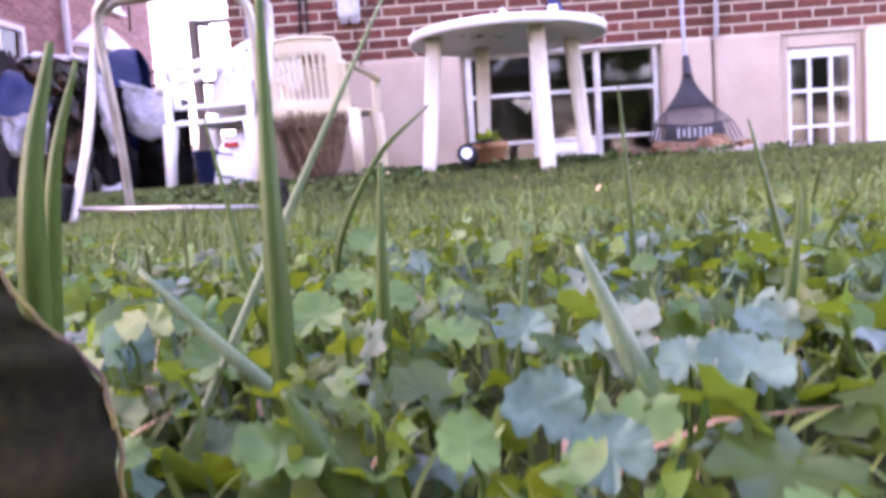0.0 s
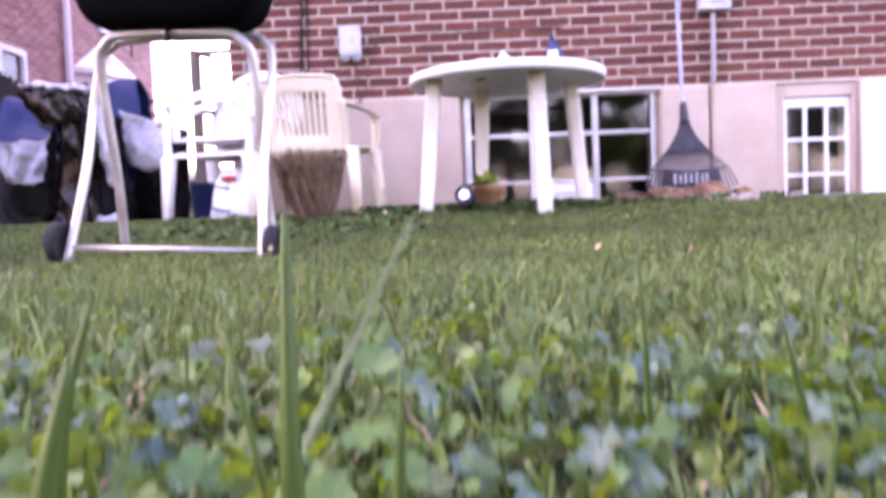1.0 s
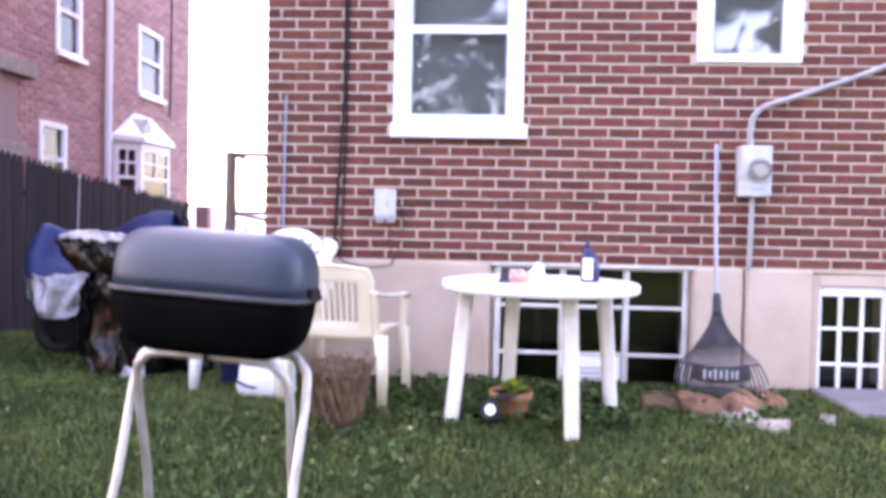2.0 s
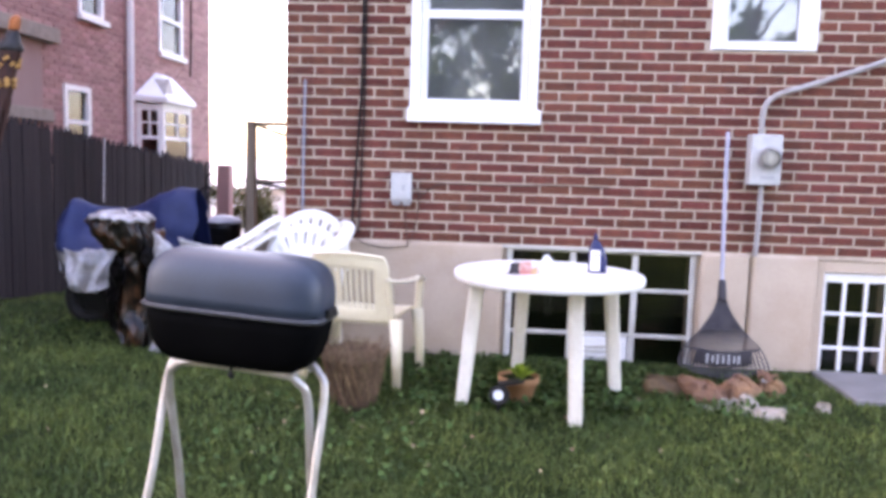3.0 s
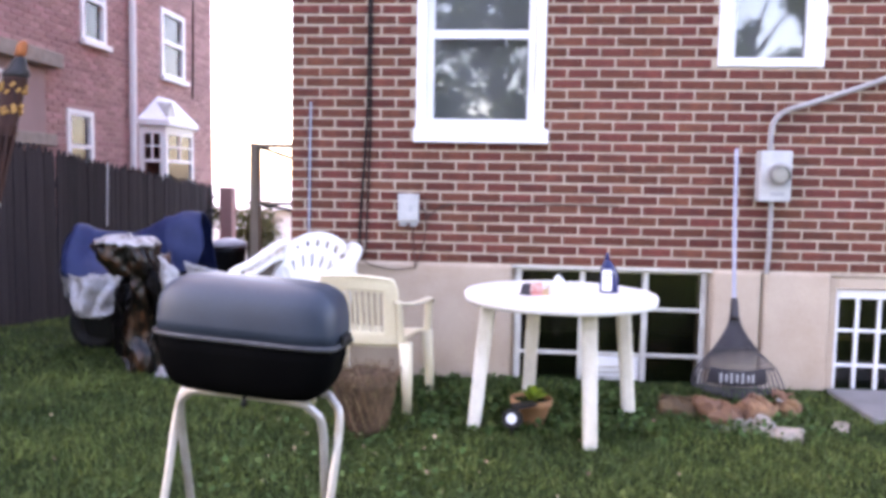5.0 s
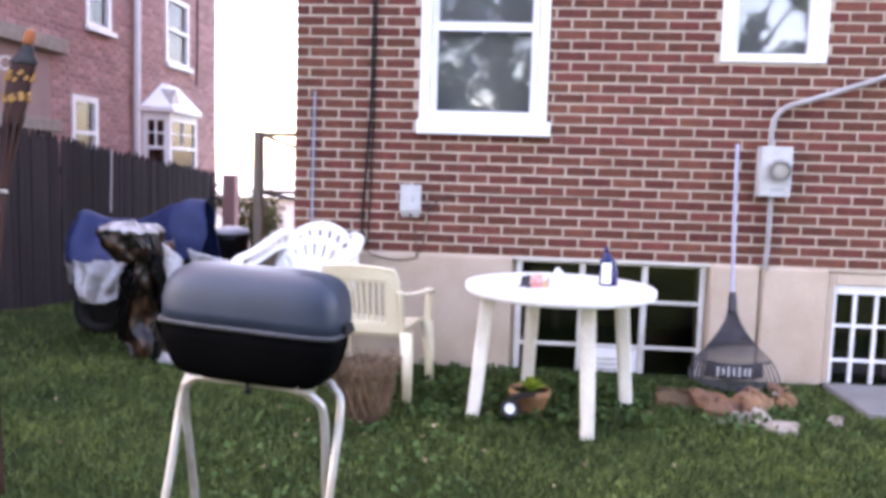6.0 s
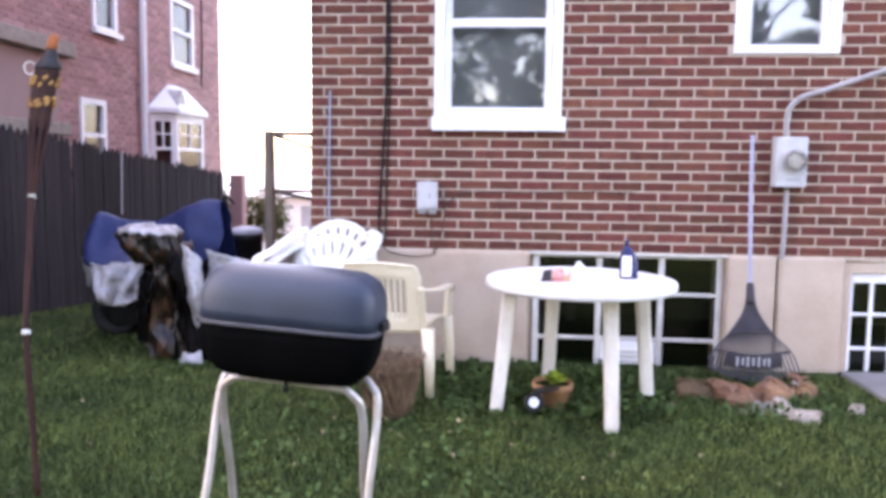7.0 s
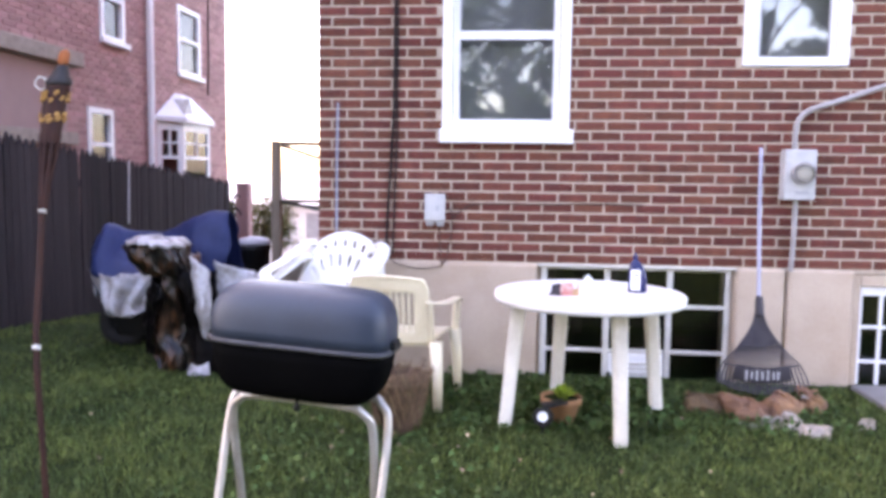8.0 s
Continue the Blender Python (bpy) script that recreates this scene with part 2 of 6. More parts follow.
M_LIME = mat("lime_leaf", (0.22, 0.30, 0.035), (0.15, 0.22, 0.025), rough=0.45, scale=40, bump=0.1, depth=0.001, trans=0.25, island=True)


# ---- building helpers ----
def mesh_from(bm, name, material, smooth=False):
    me = bpy.data.meshes.new(name)
    bm.normal_update()
    bm.to_mesh(me)
    bm.free()
    if smooth:
        me.polygons.foreach_set("use_smooth", [True] * len(me.polygons))
    me.materials.append(material)
    return me


def thing(name, loc, label="", category="", group="", kind=""):
    """An Empty at a thing's base; its parts are given in world coordinates."""
    ob = new(name)
    ob.empty_display_size = 0.05
    ob.location = loc
    return tagged(ob, label, category, group, kind)


def part(name, bm, material, parent=None, label="", smooth=False):
    ob = new(name, mesh_from(bm, name, material, smooth))
    if parent is not None:
        ob.parent = parent
        if parent.type == "EMPTY":
            ob.matrix_parent_inverse = Matrix.Translation(parent.location).inverted()
    if label:
        tagged(ob, label)
    return ob


def solo(name, bm, material, label, category, kind="", group="", smooth=False):
    return tagged(part(name, bm, material, None, "", smooth), label, category, group, kind)


def box(bm, x0, x1, y0, y1, z0, z1, bevel=0.0, seg=2):
    vs = bmesh.ops.create_cube(bm, size=1.0)["verts"]
    for v in vs:
        v.co = Vector(((x0 + x1) / 2 + v.co.x * (x1 - x0), (y0 + y1) / 2 + v.co.y * (y1 - y0), (z0 + z1) / 2 + v.co.z * (z1 - z0)))
    if bevel:
        es = list({e for v in vs for e in v.link_edges})
        bmesh.ops.bevel(bm, geom=es, offset=bevel, segments=seg, profile=0.5, affect="EDGES")
    return bm


def bx(*a, bevel=0.0, seg=2):
    return box(bmesh.new(), *a, bevel=bevel, seg=seg)


def loft(bm, rings, seg=32, p=2.0, wrinkle=0.0, freq=5, seed=0, cap=True):
    """Rings (z, cx, cy, rx, ry) of a superellipse of power p, joined; wrinkle folds them."""
    loops = []
    for z, cx, cy, rx, ry in rings:
        ring = []
        for i in range(seg):
            a = 2 * math.pi * i / seg
            c, s = math.cos(a), math.sin(a)
            k = (abs(c) ** p + abs(s) ** p) ** (-1 / p)
            f = 1.0
            dz = 0.0
            if wrinkle:
                q = Vector((c * freq * 0.5 + seed, s * freq * 0.5, z * freq * 0.6))
                f += wrinkle * (noise.noise(q) * 1.2 + 0.6 * abs(noise.noise(q * 2.3)))
                dz = wrinkle * 0.25 * noise.noise(q * 1.4 + Vector((9, 2, 4)))
            ring.append(bm.verts.new((cx + rx * c * k * f, cy + ry * s * k * f, z + dz)))
        loops.append(ring)
    for a, b in zip(loops, loops[1:]):
        for i in range(seg):
            bm.faces.new((a[i], a[(i + 1) % seg], b[(i + 1) % seg], b[i]))
    if cap:
        bm.faces.new(list(reversed(loops[0])))
        bm.faces.new(loops[-1])
    return bm


def lathe(x, y, prof, seg=32):
    return loft(bmesh.new(), [(z, x, y, r, r) for r, z in prof], seg)


def spline(pts, n=6):
    """A smooth line through the points."""
    ps = [Vector(p) for p in pts]
    ps = [ps[0] * 2 - ps[1]] + ps + [ps[-1] * 2 - ps[-2]]
    out = []
    for a, b, c, d in zip(ps, ps[1:], ps[2:], ps[3:]):
        for i in range(n):
            t = i / n
            out.append(0.5 * (2 * b + (c - a) * t + (2 * a - 5 * b + 4 * c - d) * t * t + (3 * b - a - 3 * c + d) * t ** 3))
    return out + [ps[-2]]


def tube(bm, pts, r, seg=8, flat=1.0, r_end=None):
    """A round or flattened bar along a line; flat scales it across its second axis."""
    pts = [Vector(p) for p in pts]
    n = len(pts)
    loops, ref = [], None
    for i, p in enumerate(pts):
        d = (pts[min(i + 1, n - 1)] - pts[max(i - 1, 0)]).normalized()
        if ref is None:
            ref = d.cross(Vector((0, 0, 1)))
            if ref.length < 0.1:
                ref = d.cross(Vector((0, 1, 0)))
        ref = (ref - d * ref.dot(d)).normalized()
        o = d.cross(ref)
        rr = r if r_end is None else r + (r_end - r) * i / (n - 1)
        loops.append([bm.verts.new(p + rr * (math.cos(2 * math.pi * k / seg) * ref + flat * math.sin(2 * math.pi * k / seg) * o)) for k in range(seg)])
    for a, b in zip(loops, loops[1:]):
        for k in range(seg):
            bm.faces.new((a[k], a[(k + 1) % seg], b[(k + 1) % seg], b[k]))
    bm.faces.new(list(reversed(loops[0])))
    bm.faces.new(loops[-1])
    return bm


def tb(pts, r, seg=8, flat=1.0, n=6, r_end=None):
    return tube(bmesh.new(), spline(pts, n) if n else pts, r, seg, flat, r_end)


def rough_up(bm, amount, freq, seed=0.0):
    for v in bm.verts:
        q = v.co * freq + Vector((seed, seed * 1.7, 0))
        v.co += amount * noise.noise_vector(q)
    return bm


# the lawn's profile from the camera's end up to the wall, and down the side passage
LAWN_Y = (-0.6, 0.4, 1.2, 2.0, 2.9, 3.7, 4.4, 6.2, 20.2)
LAWN_Z = (-0.090, -0.072, -0.084, -0.097, -0.094, -0.050, 0.0, 0.0, -1.19)


def ground_z(x, y):
    return float(np.interp(y, LAWN_Y, LAWN_Z))


def raw_mesh(name, verts, faces, material, smooth=False):
    me = bpy.data.meshes.new(name)
    me.from_pydata(verts, [], faces)
    me.materials.append(material)
    if smooth:
        me.polygons.foreach_set("use_smooth", [True] * len(me.polygons))
    me.update()
    return new(name, me)


# ---- ground ----
def axis(fine0, fine1, step, far):
    a = list(np.arange(fine0, fine1 + 1e-6, step))
    k = step
    lo, hi = fine0, fine1
    left, right = [], []
    while lo > -far:
        k *= 1.35
        lo, hi = lo - k, hi + k
        left.append(lo), right.append(hi)
    return list(reversed(left)) + a + right


GX, GY = axis(-6.0, 4.0, 0.08, 900), axis(-1.0, 13.0, 0.08, 900)
gv = [(x, y, ground_z(x, y) + (0.008 * noise.noise(Vector((x * 2, y * 2, 0))) if abs(x) < 8 and abs(y) < 16 else 0)) for y in GY for x in GX]
nx = len(GX)
gf = [(j * nx + i, j * nx + i + 1, (j + 1) * nx + i + 1, (j + 1) * nx + i) for j in range(len(GY) - 1) for i in range(nx - 1)]
tagged(raw_mesh("ground", gv, gf, M_SOIL, True), "dark earthy lawn ground under the grass", "ground", kind="structure")

# ---- the brick house ----
WALL_Y, CORNER_X, RIGHT_X, BRICK_Z, TOP_Z = 5.51, -1.905, 3.6, 0.765, 6.2
COURSE, MODULE, JOINT = 0.0677, 0.2032, 0.0135
OPENINGS = [(-1.065, -0.225, 1.565, 3.15), (0.862, 1.515, 2.062, 3.05), (-0.385, 0.868, -0.12, 0.76), (1.64, 2.16, -0.30, 0.74)]


def wall_grid(bm, x0, x1, z0, z1, y0, y1, holes):
    """A wall along x with thickness and openings through it."""
    xs = sorted({x0, x1, *[v for h in holes for v in h[:2] if x0 < v < x1]})
    zs = sorted({z0, z1, *[v for h in holes for v in h[2:] if z0 < v < z1]})
    for a, b in zip(xs, xs[1:]):
        for c, d in zip(zs, zs[1:]):
            mx, mz = (a + b) / 2, (c + d) / 2
            if not any(h[0] < mx < h[1] and h[2] < mz < h[3] for h in holes):
                box(bm, a, b, y0, y1, c, d)
    bmesh.ops.remove_doubles(bm, verts=bm.verts, dist=1e-5)
    seen, dead = {}, []
    for f in bm.faces:
        key = tuple(round(v, 4) for v in f.calc_center_median())
        if key in seen:
            dead += [f, seen[key]]
        seen[key] = f
    bmesh.ops.delete(bm, geom=dead, context="FACES")
    return bm


wall_south = solo("wall_south", wall_grid(bmesh.new(), CORNER_X + 0.001, RIGHT_X, BRICK_Z - 0.02, TOP_Z, WALL_Y + 0.007, WALL_Y + 0.28, OPENINGS), M_MORTAR,
                  "red brick wall with wide pale mortar joints", "wall", "structure")
foundation = solo("wall_foundation", wall_grid(bmesh.new(), CORNER_X - 0.012, RIGHT_X, -0.6, BRICK_Z - 0.022, WALL_Y + 0.05, WALL_Y + 0.30, OPENINGS), M_STUCCO,
                  "cream stucco foundation wall below the brickwork", "wall", "structure")
# stucco panels between the openings, proud of the brick, with rounded heads
for i, (x0, x1) in enumerate([(CORNER_X - 0.015, -0.41), (0.89, 1.20), (1.215, 1.635), (2.165, RIGHT_X)]):
    bm = bx(x0, x1, WALL_Y - 0.02, WALL_Y + 0.055, -0.3, BRICK_Z - 0.004)
    edge = [e for e in bm.edges if all(abs(v.co.y - (WALL_Y - 0.02)) < 1e-4 for v in e.verts) or (all(v.co.z > 0.7 for v in e.verts) and abs(e.verts[0].co.x - e.verts[1].co.x) < 1e-4)]
    bmesh.ops.bevel(bm, geom=edge, offset=0.022, segments=4, profile=0.5, affect="EDGES")
    part("stucco_panel", bm, M_STUCCO, foundation, smooth=False)
for nm, a in (("wall_west", (CORNER_X + 0.008, CORNER_X + 0.28, WALL_Y + 0.281, 12.0, -1.2, TOP_Z)), ("wall_east", (RIGHT_X - 0.28, RIGHT_X, WALL_Y + 0.281, 12.0, -1.2, TOP_Z)), ("wall_north", (CORNER_X, RIGHT_X, 12.0, 12.28, -1.2, TOP_Z))):
    solo(nm, bx(*a), M_BRICK_FAR, "red brick wall of the house", "wall", "structure")
solo("roof", bx(CORNER_X - 0.15, RIGHT_X + 0.15, WALL_Y - 0.15, 12.4, TOP_Z, TOP_Z + 0.18, bevel=0.02), M_ROOF, "flat dark felt roof", "roof", "structure")
# indoor surfaces: their shade is in the dark colour
solo("floor", bx(CORNER_X + 0.29, RIGHT_X - 0.29, WALL_Y + 0.31, 11.9, 0.92, 1.10), M_ROOM_SHADE, "indoor floor above the basement, coloured dark for dimness", "floor", "structure")
solo("floor_basement", bx(CORNER_X + 0.29, RIGHT_X - 0.29, WALL_Y + 0.31, 11.9, -1.2, -1.05), M_ROOM_SHADE, "basement floor, coloured dark for dimness", "floor", "structure")
solo("wall_partition", bx(CORNER_X + 0.29, RIGHT_X - 0.29, 8.2, 8.3, -1.04, 6.1), M_ROOM_SHADE, "inner wall behind the windows, coloured dark for dimness", "wall", "structure")


def brick_mesh(length, height, deep, chamfer=0.004):
    """A brick with worn front edges; origin at the front's lower left, front towards -y."""
    l, h, c = length, height, chamfer
    v = [(c, 0, c), (l - c, 0, c), (l - c, 0, h - c), (c, 0, h - c), (0, c, 0), (l, c, 0), (l, c, h), (0, c, h), (0, deep, 0), (l, deep, 0), (l, deep, h), (0, deep, h)]
    f = [(0, 1, 2, 3), (0, 4, 5, 1), (1, 5, 6, 2), (2, 6, 7, 3), (3, 7, 4, 0), (4, 8, 9, 5), (5, 9, 10, 6), (6, 10, 11, 7), (7, 11, 8, 4)]
    return v, f


def bond(x0, x1, z0, z1, holes, course=COURSE, module=MODULE, joint=JOINT):
    """Running bond between x0 and x1: (x, z, length) of each brick, cut at the openings."""
    out = []
    for r in range(int((z1 - z0) / course)):
        z = z0 + r * course
        spans = [(x0, x1)]
        for h in holes:
            if h[2] < z + course / 2 < h[3] + 0.03:
                spans = [s for a, b in spans for s in ((a, min(b, h[0])), (max(a, h[1]), b)) if s[1] - s[0] > 0.02]
        start = x0 - (module / 2 if r % 2 else 0)
        for a, b in spans:
            k = math.floor((a - start) / module)
            x = start + k * module
            while x < b:
                p, q = max(x, a), min(x + module - joint, b)
                if q - p > 0.03:
                    out.append((round(p, 4), round(z + joint / 2, 4), round(q - p, 3)))
                x += module
    return out


# ---- windows ----
def sash_window(name, x0, x1, z0, z1, rail, label, sill=True):
    """A white double-hung window in the south wall."""
    w = thing(name, ((x0 + x1) / 2, WALL_Y, z0), label, "window", kind="structure")
    y0, y1 = WALL_Y - 0.012, WALL_Y + 0.10
    zs = z0 + (0.095 if sill else 0.0)
    fr = bmesh.new()
    t = 0.062
    for a in ((x0, x0 + t, zs, z1), (x1 - t, x1, zs, z1), (x0 + t, x1 - t, z1 - t, z1), (x0 + t, x1 - t, zs, zs + 0.03)):
        box(fr, a[0], a[1], y0, y1, a[2], a[3], bevel=0.004, seg=1)
    part("window_frame", fr, M_WHITE, w)
    if sill:
        part("window_sill", bx(x0 - 0.012, x1 + 0.028, WALL_Y - 0.055, WALL_Y + 0.1, z0, zs - 0.002, bevel=0.006), M_WHITE, w)
    else:
        # no real sill: a dark strip in place of the shadow under the window
        part("window_sill", bx(x0, x1, WALL_Y + 0.02, WALL_Y + 0.1, z0 - 0.05, z0 - 0.004, bevel=0.004), M_CONC, w, "dark concrete strip standing for the shadow under the window")
    for nm, a, b, dy in (("lower_sash", zs + 0.03, rail, 0.032), ("upper_sash", rail - 0.005, z1 - t, 0.062)):
        s = bmesh.new()
        i0, i1, b0 = x0 + t + 0.002, x1 - t - 0.002, 0.05
        for q in ((i0, i0 + b0, a, b), (i1 - b0, i1, a, b), (i0 + b0, i1 - b0, a, a + 0.034), (i0 + b0, i1 - b0, b - 0.034, b)):
            box(s, q[0], q[1], WALL_Y + dy, WALL_Y + dy + 0.028, q[2], q[3], bevel=0.004, seg=1)
        sash = part(nm, s, M_WHITE, w)
        pane = part("pane", bx(i0 + b0 - 0.004, i1 - b0 + 0.004, WALL_Y + dy + 0.010, WALL_Y + dy + 0.015, a + 0.03, b - 0.03), M_COATED, sash)
        pane.visible_shadow = False
        part("gasket", tb([(i0 + b0, WALL_Y + dy - 0.001, a + 0.034), (i1 - b0, WALL_Y + dy - 0.001, a + 0.034), (i1 - b0, WALL_Y + dy - 0.001, b - 0.034), (i0 + b0, WALL_Y + dy - 0.001, b - 0.034), (i0 + b0, WALL_Y + dy - 0.001, a + 0.034)], 0.004, 5, n=0), M_GREYP, sash)
    solo("window_blind", bx(x0 + 0.04, x1 - 0.04, WALL_Y + 0.14, WALL_Y + 0.146, z0 + 0.05, z1 - 0.05), M_BLIND, "grey blind drawn behind the window glass", "blind")
    return w


sash_window("window_1", -1.065, -0.225, 1.56, 3.15, 2.275, "white double-hung window with a drawn grey blind")
sash_window("window_2", 0.862, 1.515, 2.065, 3.05, 2.62, "smaller white window high in the brick wall", sill=False)

# basement window: white steel bars, dark panes
w3 = thing("window_3", (0.24, WALL_Y, -0.12), "white-barred steel basement window with dark panes", "window", kind="structure")
XS, ZS = (-0.352, 0.062, 0.474, 0.845), (-0.095, 0.176, 0.485, 0.737)
fr = bmesh.new()
for a in ((-0.383, -0.340, -0.118, 0.758), (0.835, 0.866, -0.118, 0.758), (-0.340, 0.835, 0.727, 0.758), (-0.340, 0.835, -0.118, -0.085)):
    box(fr, a[0], a[1], WALL_Y + 0.03, WALL_Y + 0.09, a[2], a[3], bevel=0.004, seg=1)
part("window_frame", fr, M_OLDWHITE, w3)
for x in XS[1:3]:
    part("mullion", bx(x - 0.019, x + 0.019, WALL_Y + 0.034, WALL_Y + 0.075, -0.085, 0.727, bevel=0.004, seg=1), M_OLDWHITE, w3)
SP = [(-0.340, XS[1] - 0.019), (XS[1] + 0.019, XS[2] - 0.019), (XS[2] + 0.019, 0.835)]
for a, b in SP:
    for z in ZS[1:3]:
        part("glazing_bar", bx(a, b, WALL_Y + 0.04, WALL_Y + 0.07, z - 0.012, z + 0.012, bevel=0.003, seg=1), M_OLDWHITE, w3)
    for c, d in ((-0.085, ZS[1] - 0.012), (ZS[1] + 0.012, ZS[2] - 0.012), (ZS[2] + 0.012, 0.727)):
        pn = part("pane", bx(a, b, WALL_Y + 0.052, WALL_Y + 0.057, c, d), M_GLASS, w3)
        pn.visible_shadow = False
part("window_sill", bx(-0.39, 0.875, WALL_Y - 0.03, WALL_Y + 0.028, -0.16, -0.119, bevel=0.006), M_OLDWHITE, w3)
part("lintel", bx(-0.41, 0.89, WALL_Y - 0.004, WALL_Y + 0.03, 0.745, 0.764, bevel=0.003), M_OLDWHITE, w3, "yellowed steel lintel")
# white louvred vent standing inside the middle pane
vent = thing("window_vent", (0.26, WALL_Y, -0.085), "white louvred vent panel in the basement window", "vent")
part("panel", bx(0.085, 0.45, WALL_Y + 0.040, WALL_Y + 0.0505, -0.083, 0.160, bevel=0.003), M_WHITE, vent)
for k in range(4):
    part("slat", bx(0.16, 0.37, WALL_Y + 0.030, WALL_Y + 0.039, -0.02 + 0.035 * k, -0.005 + 0.035 * k, bevel=0.002), M_OLDWHITE, vent)

# basement door with small panes in a shallow recess
d1 = thing("door_1", (1.9, WALL_Y, -0.3), "white basement door with nine small panes", "door", kind="structure")
DX, DZ = (1.705, 1.838, 1.975, 2.108), (-0.075, 0.155, 0.385, 0.605)
fr = bmesh.new()
for a in ((1.642, 1.690, -0.3, 0.738), (2.122, 2.158, -0.3, 0.738), (1.690, 2.122, 0.66, 0.738)):
    box(fr, a[0], a[1], WALL_Y + 0.02, WALL_Y + 0.12, a[2], a[3], bevel=0.004, seg=1)
part("door_frame", fr, M_STUCCO, d1, "cream painted door frame")
lf = bmesh.new()
for a in ((1.692, DX[0] + 0.012, -0.3, 0.658), (DX[3] - 0.012, 2.12, -0.3, 0.658), (DX[0] + 0.012, DX[3] - 0.012, DZ[3] - 0.01, 0.658), (DX[0] + 0.012, DX[3] - 0.012, -0.3, DZ[0] + 0.01)):
    box(lf, a[0], a[1], WALL_Y + 0.045, WALL_Y + 0.085, a[2], a[3], bevel=0.004, seg=1)
leaf = part("door_leaf", lf, M_WHITE, d1)
for x in DX[1:3]:
    part("glazing_bar", bx(x - 0.011, x + 0.011, WALL_Y + 0.05, WALL_Y + 0.08, DZ[0] + 0.01, DZ[3] - 0.01, bevel=0.003, seg=1), M_WHITE, leaf)
for a, b in ((DX[0] + 0.012, DX[1] - 0.011), (DX[1] + 0.011, DX[2] - 0.011), (DX[2] + 0.011, DX[3] - 0.012)):
    for z in DZ[1:3]:
        part("glazing_bar", bx(a, b, WALL_Y + 0.052, WALL_Y + 0.078, z - 0.010, z + 0.010, bevel=0.003, seg=1), M_WHITE, leaf)
    for c, d in ((DZ[0] + 0.01, DZ[1] - 0.01), (DZ[1] + 0.01, DZ[2] - 0.01), (DZ[2] + 0.01, DZ[3] - 0.01)):
        pn = part("pane", bx(a, b, WALL_Y + 0.062, WALL_Y + 0.066, c, d), M_GLASS, leaf)
        pn.visible_shadow = False
solo("door_jamb", bx(2.16, 2.42, WALL_Y - 0.06, WALL_Y - 0.021, -0.2, 0.735, bevel=0.006), M_WHITE, "white painted board beside the basement door", "door", "structure")
solo("door_step", bx(1.62, 2.7, 4.78, WALL_Y - 0.07, -0.08, 0.03, bevel=0.012), M_CONC, "worn grey concrete slab at the basement door", "step", "structure")

# ---- neighbour's house ----
NX, NY0, NY1, NTOP = -5.65, 2.5, 13.8, 7.0
nb = thing("neighbour_house", (NX - 3, 8, -0.5), "pinkish red brick neighbouring house with white windows", "house")
NH = [(9.23, 9.82, 1.28, 2.10), (9.58, 10.17, 2.97, 4.04), (11.78, 12.62, 2.83, 3.83), (11.25, 12.4, 0.9, 2.03)]


def to_side(bm):
    """Turns a wall built along x (front to -y, at y = 0) into the neighbour's side wall (front to +x)."""
    for v in bm.verts:
        v.co = Vector((NX - v.co.y, v.co.x, v.co.z))
    return bm


part("wall", to_side(wall_grid(bmesh.new(), NY0, NY1, -1.2, NTOP, 0.007, 0.3, NH)), M_MORTAR_FAR, nb)
part("rear_wall", bx(-11.0, NX - 0.31, NY1 - 0.3, NY1, -1.2, NTOP), M_BRICK_PINK, nb)
part("front_wall", bx(-11.0, NX - 0.31, NY0, NY0 + 0.3, -1.2, NTOP), M_BRICK_PINK, nb)
# indoor dimness is in this wall's dark colour too
part("back_partition", bx(-7.3, -7.2, NY0 + 0.31, NY1 - 0.31, -1.2, NTOP - 0.1), M_ROOM_SHADE, nb, "room wall behind the windows, coloured dark for dimness")
part("roof", bx(-11.1, NX + 0.12, NY0 - 0.1, NY1 + 0.1, NTOP, NTOP + 0.15, bevel=0.02), M_ROOF, nb)


def side_window(y0, y1, z0, z1, rail, bars=False):
    f = bmesh.new()
    t = 0.07
    for a in ((y0, y0 + t, z0, z1), (y1 - t, y1, z0, z1), (y0 + t, y1 - t, z1 - t, z1), (y0 + t, y1 - t, z0, z0 + t * 0.6), (y0 + t, y1 - t, rail - 0.025, rail + 0.025)):
        box(f, a[0], a[1], -0.015, 0.08, a[2], a[3])
    w = part("window", to_side(f), M_WHITE, nb, "white sash window")
    for c, d in ((z0 + t * 0.6, rail - 0.025), (rail + 0.025, z1 - t)):
        pn = part("pane", to_side(box(bmesh.new(), y0 + t, y1 - t, 0.035, 0.042, c, d)), M_GLASS, w)
        pn.visible_shadow = False
    part("sill", to_side(box(bmesh.new(), y0 - 0.05, y1 + 0.05, -0.07, -0.016, z0 - 0.07, z0, bevel=0.005)), M_WHITE, w)
    part("curtain", to_side(box(bmesh.new(), y0 + t, y1 - t, 0.10, 0.106, z0 + 0.02, rail + 0.2)), M_BLIND, w, "pale curtain")


side_window(9.23, 9.82, 1.28, 2.10, 1.66)
side_window(9.58, 10.17, 2.97, 4.04, 3.48)
side_window(11.78, 12.62, 2.83, 3.83, 3.34)
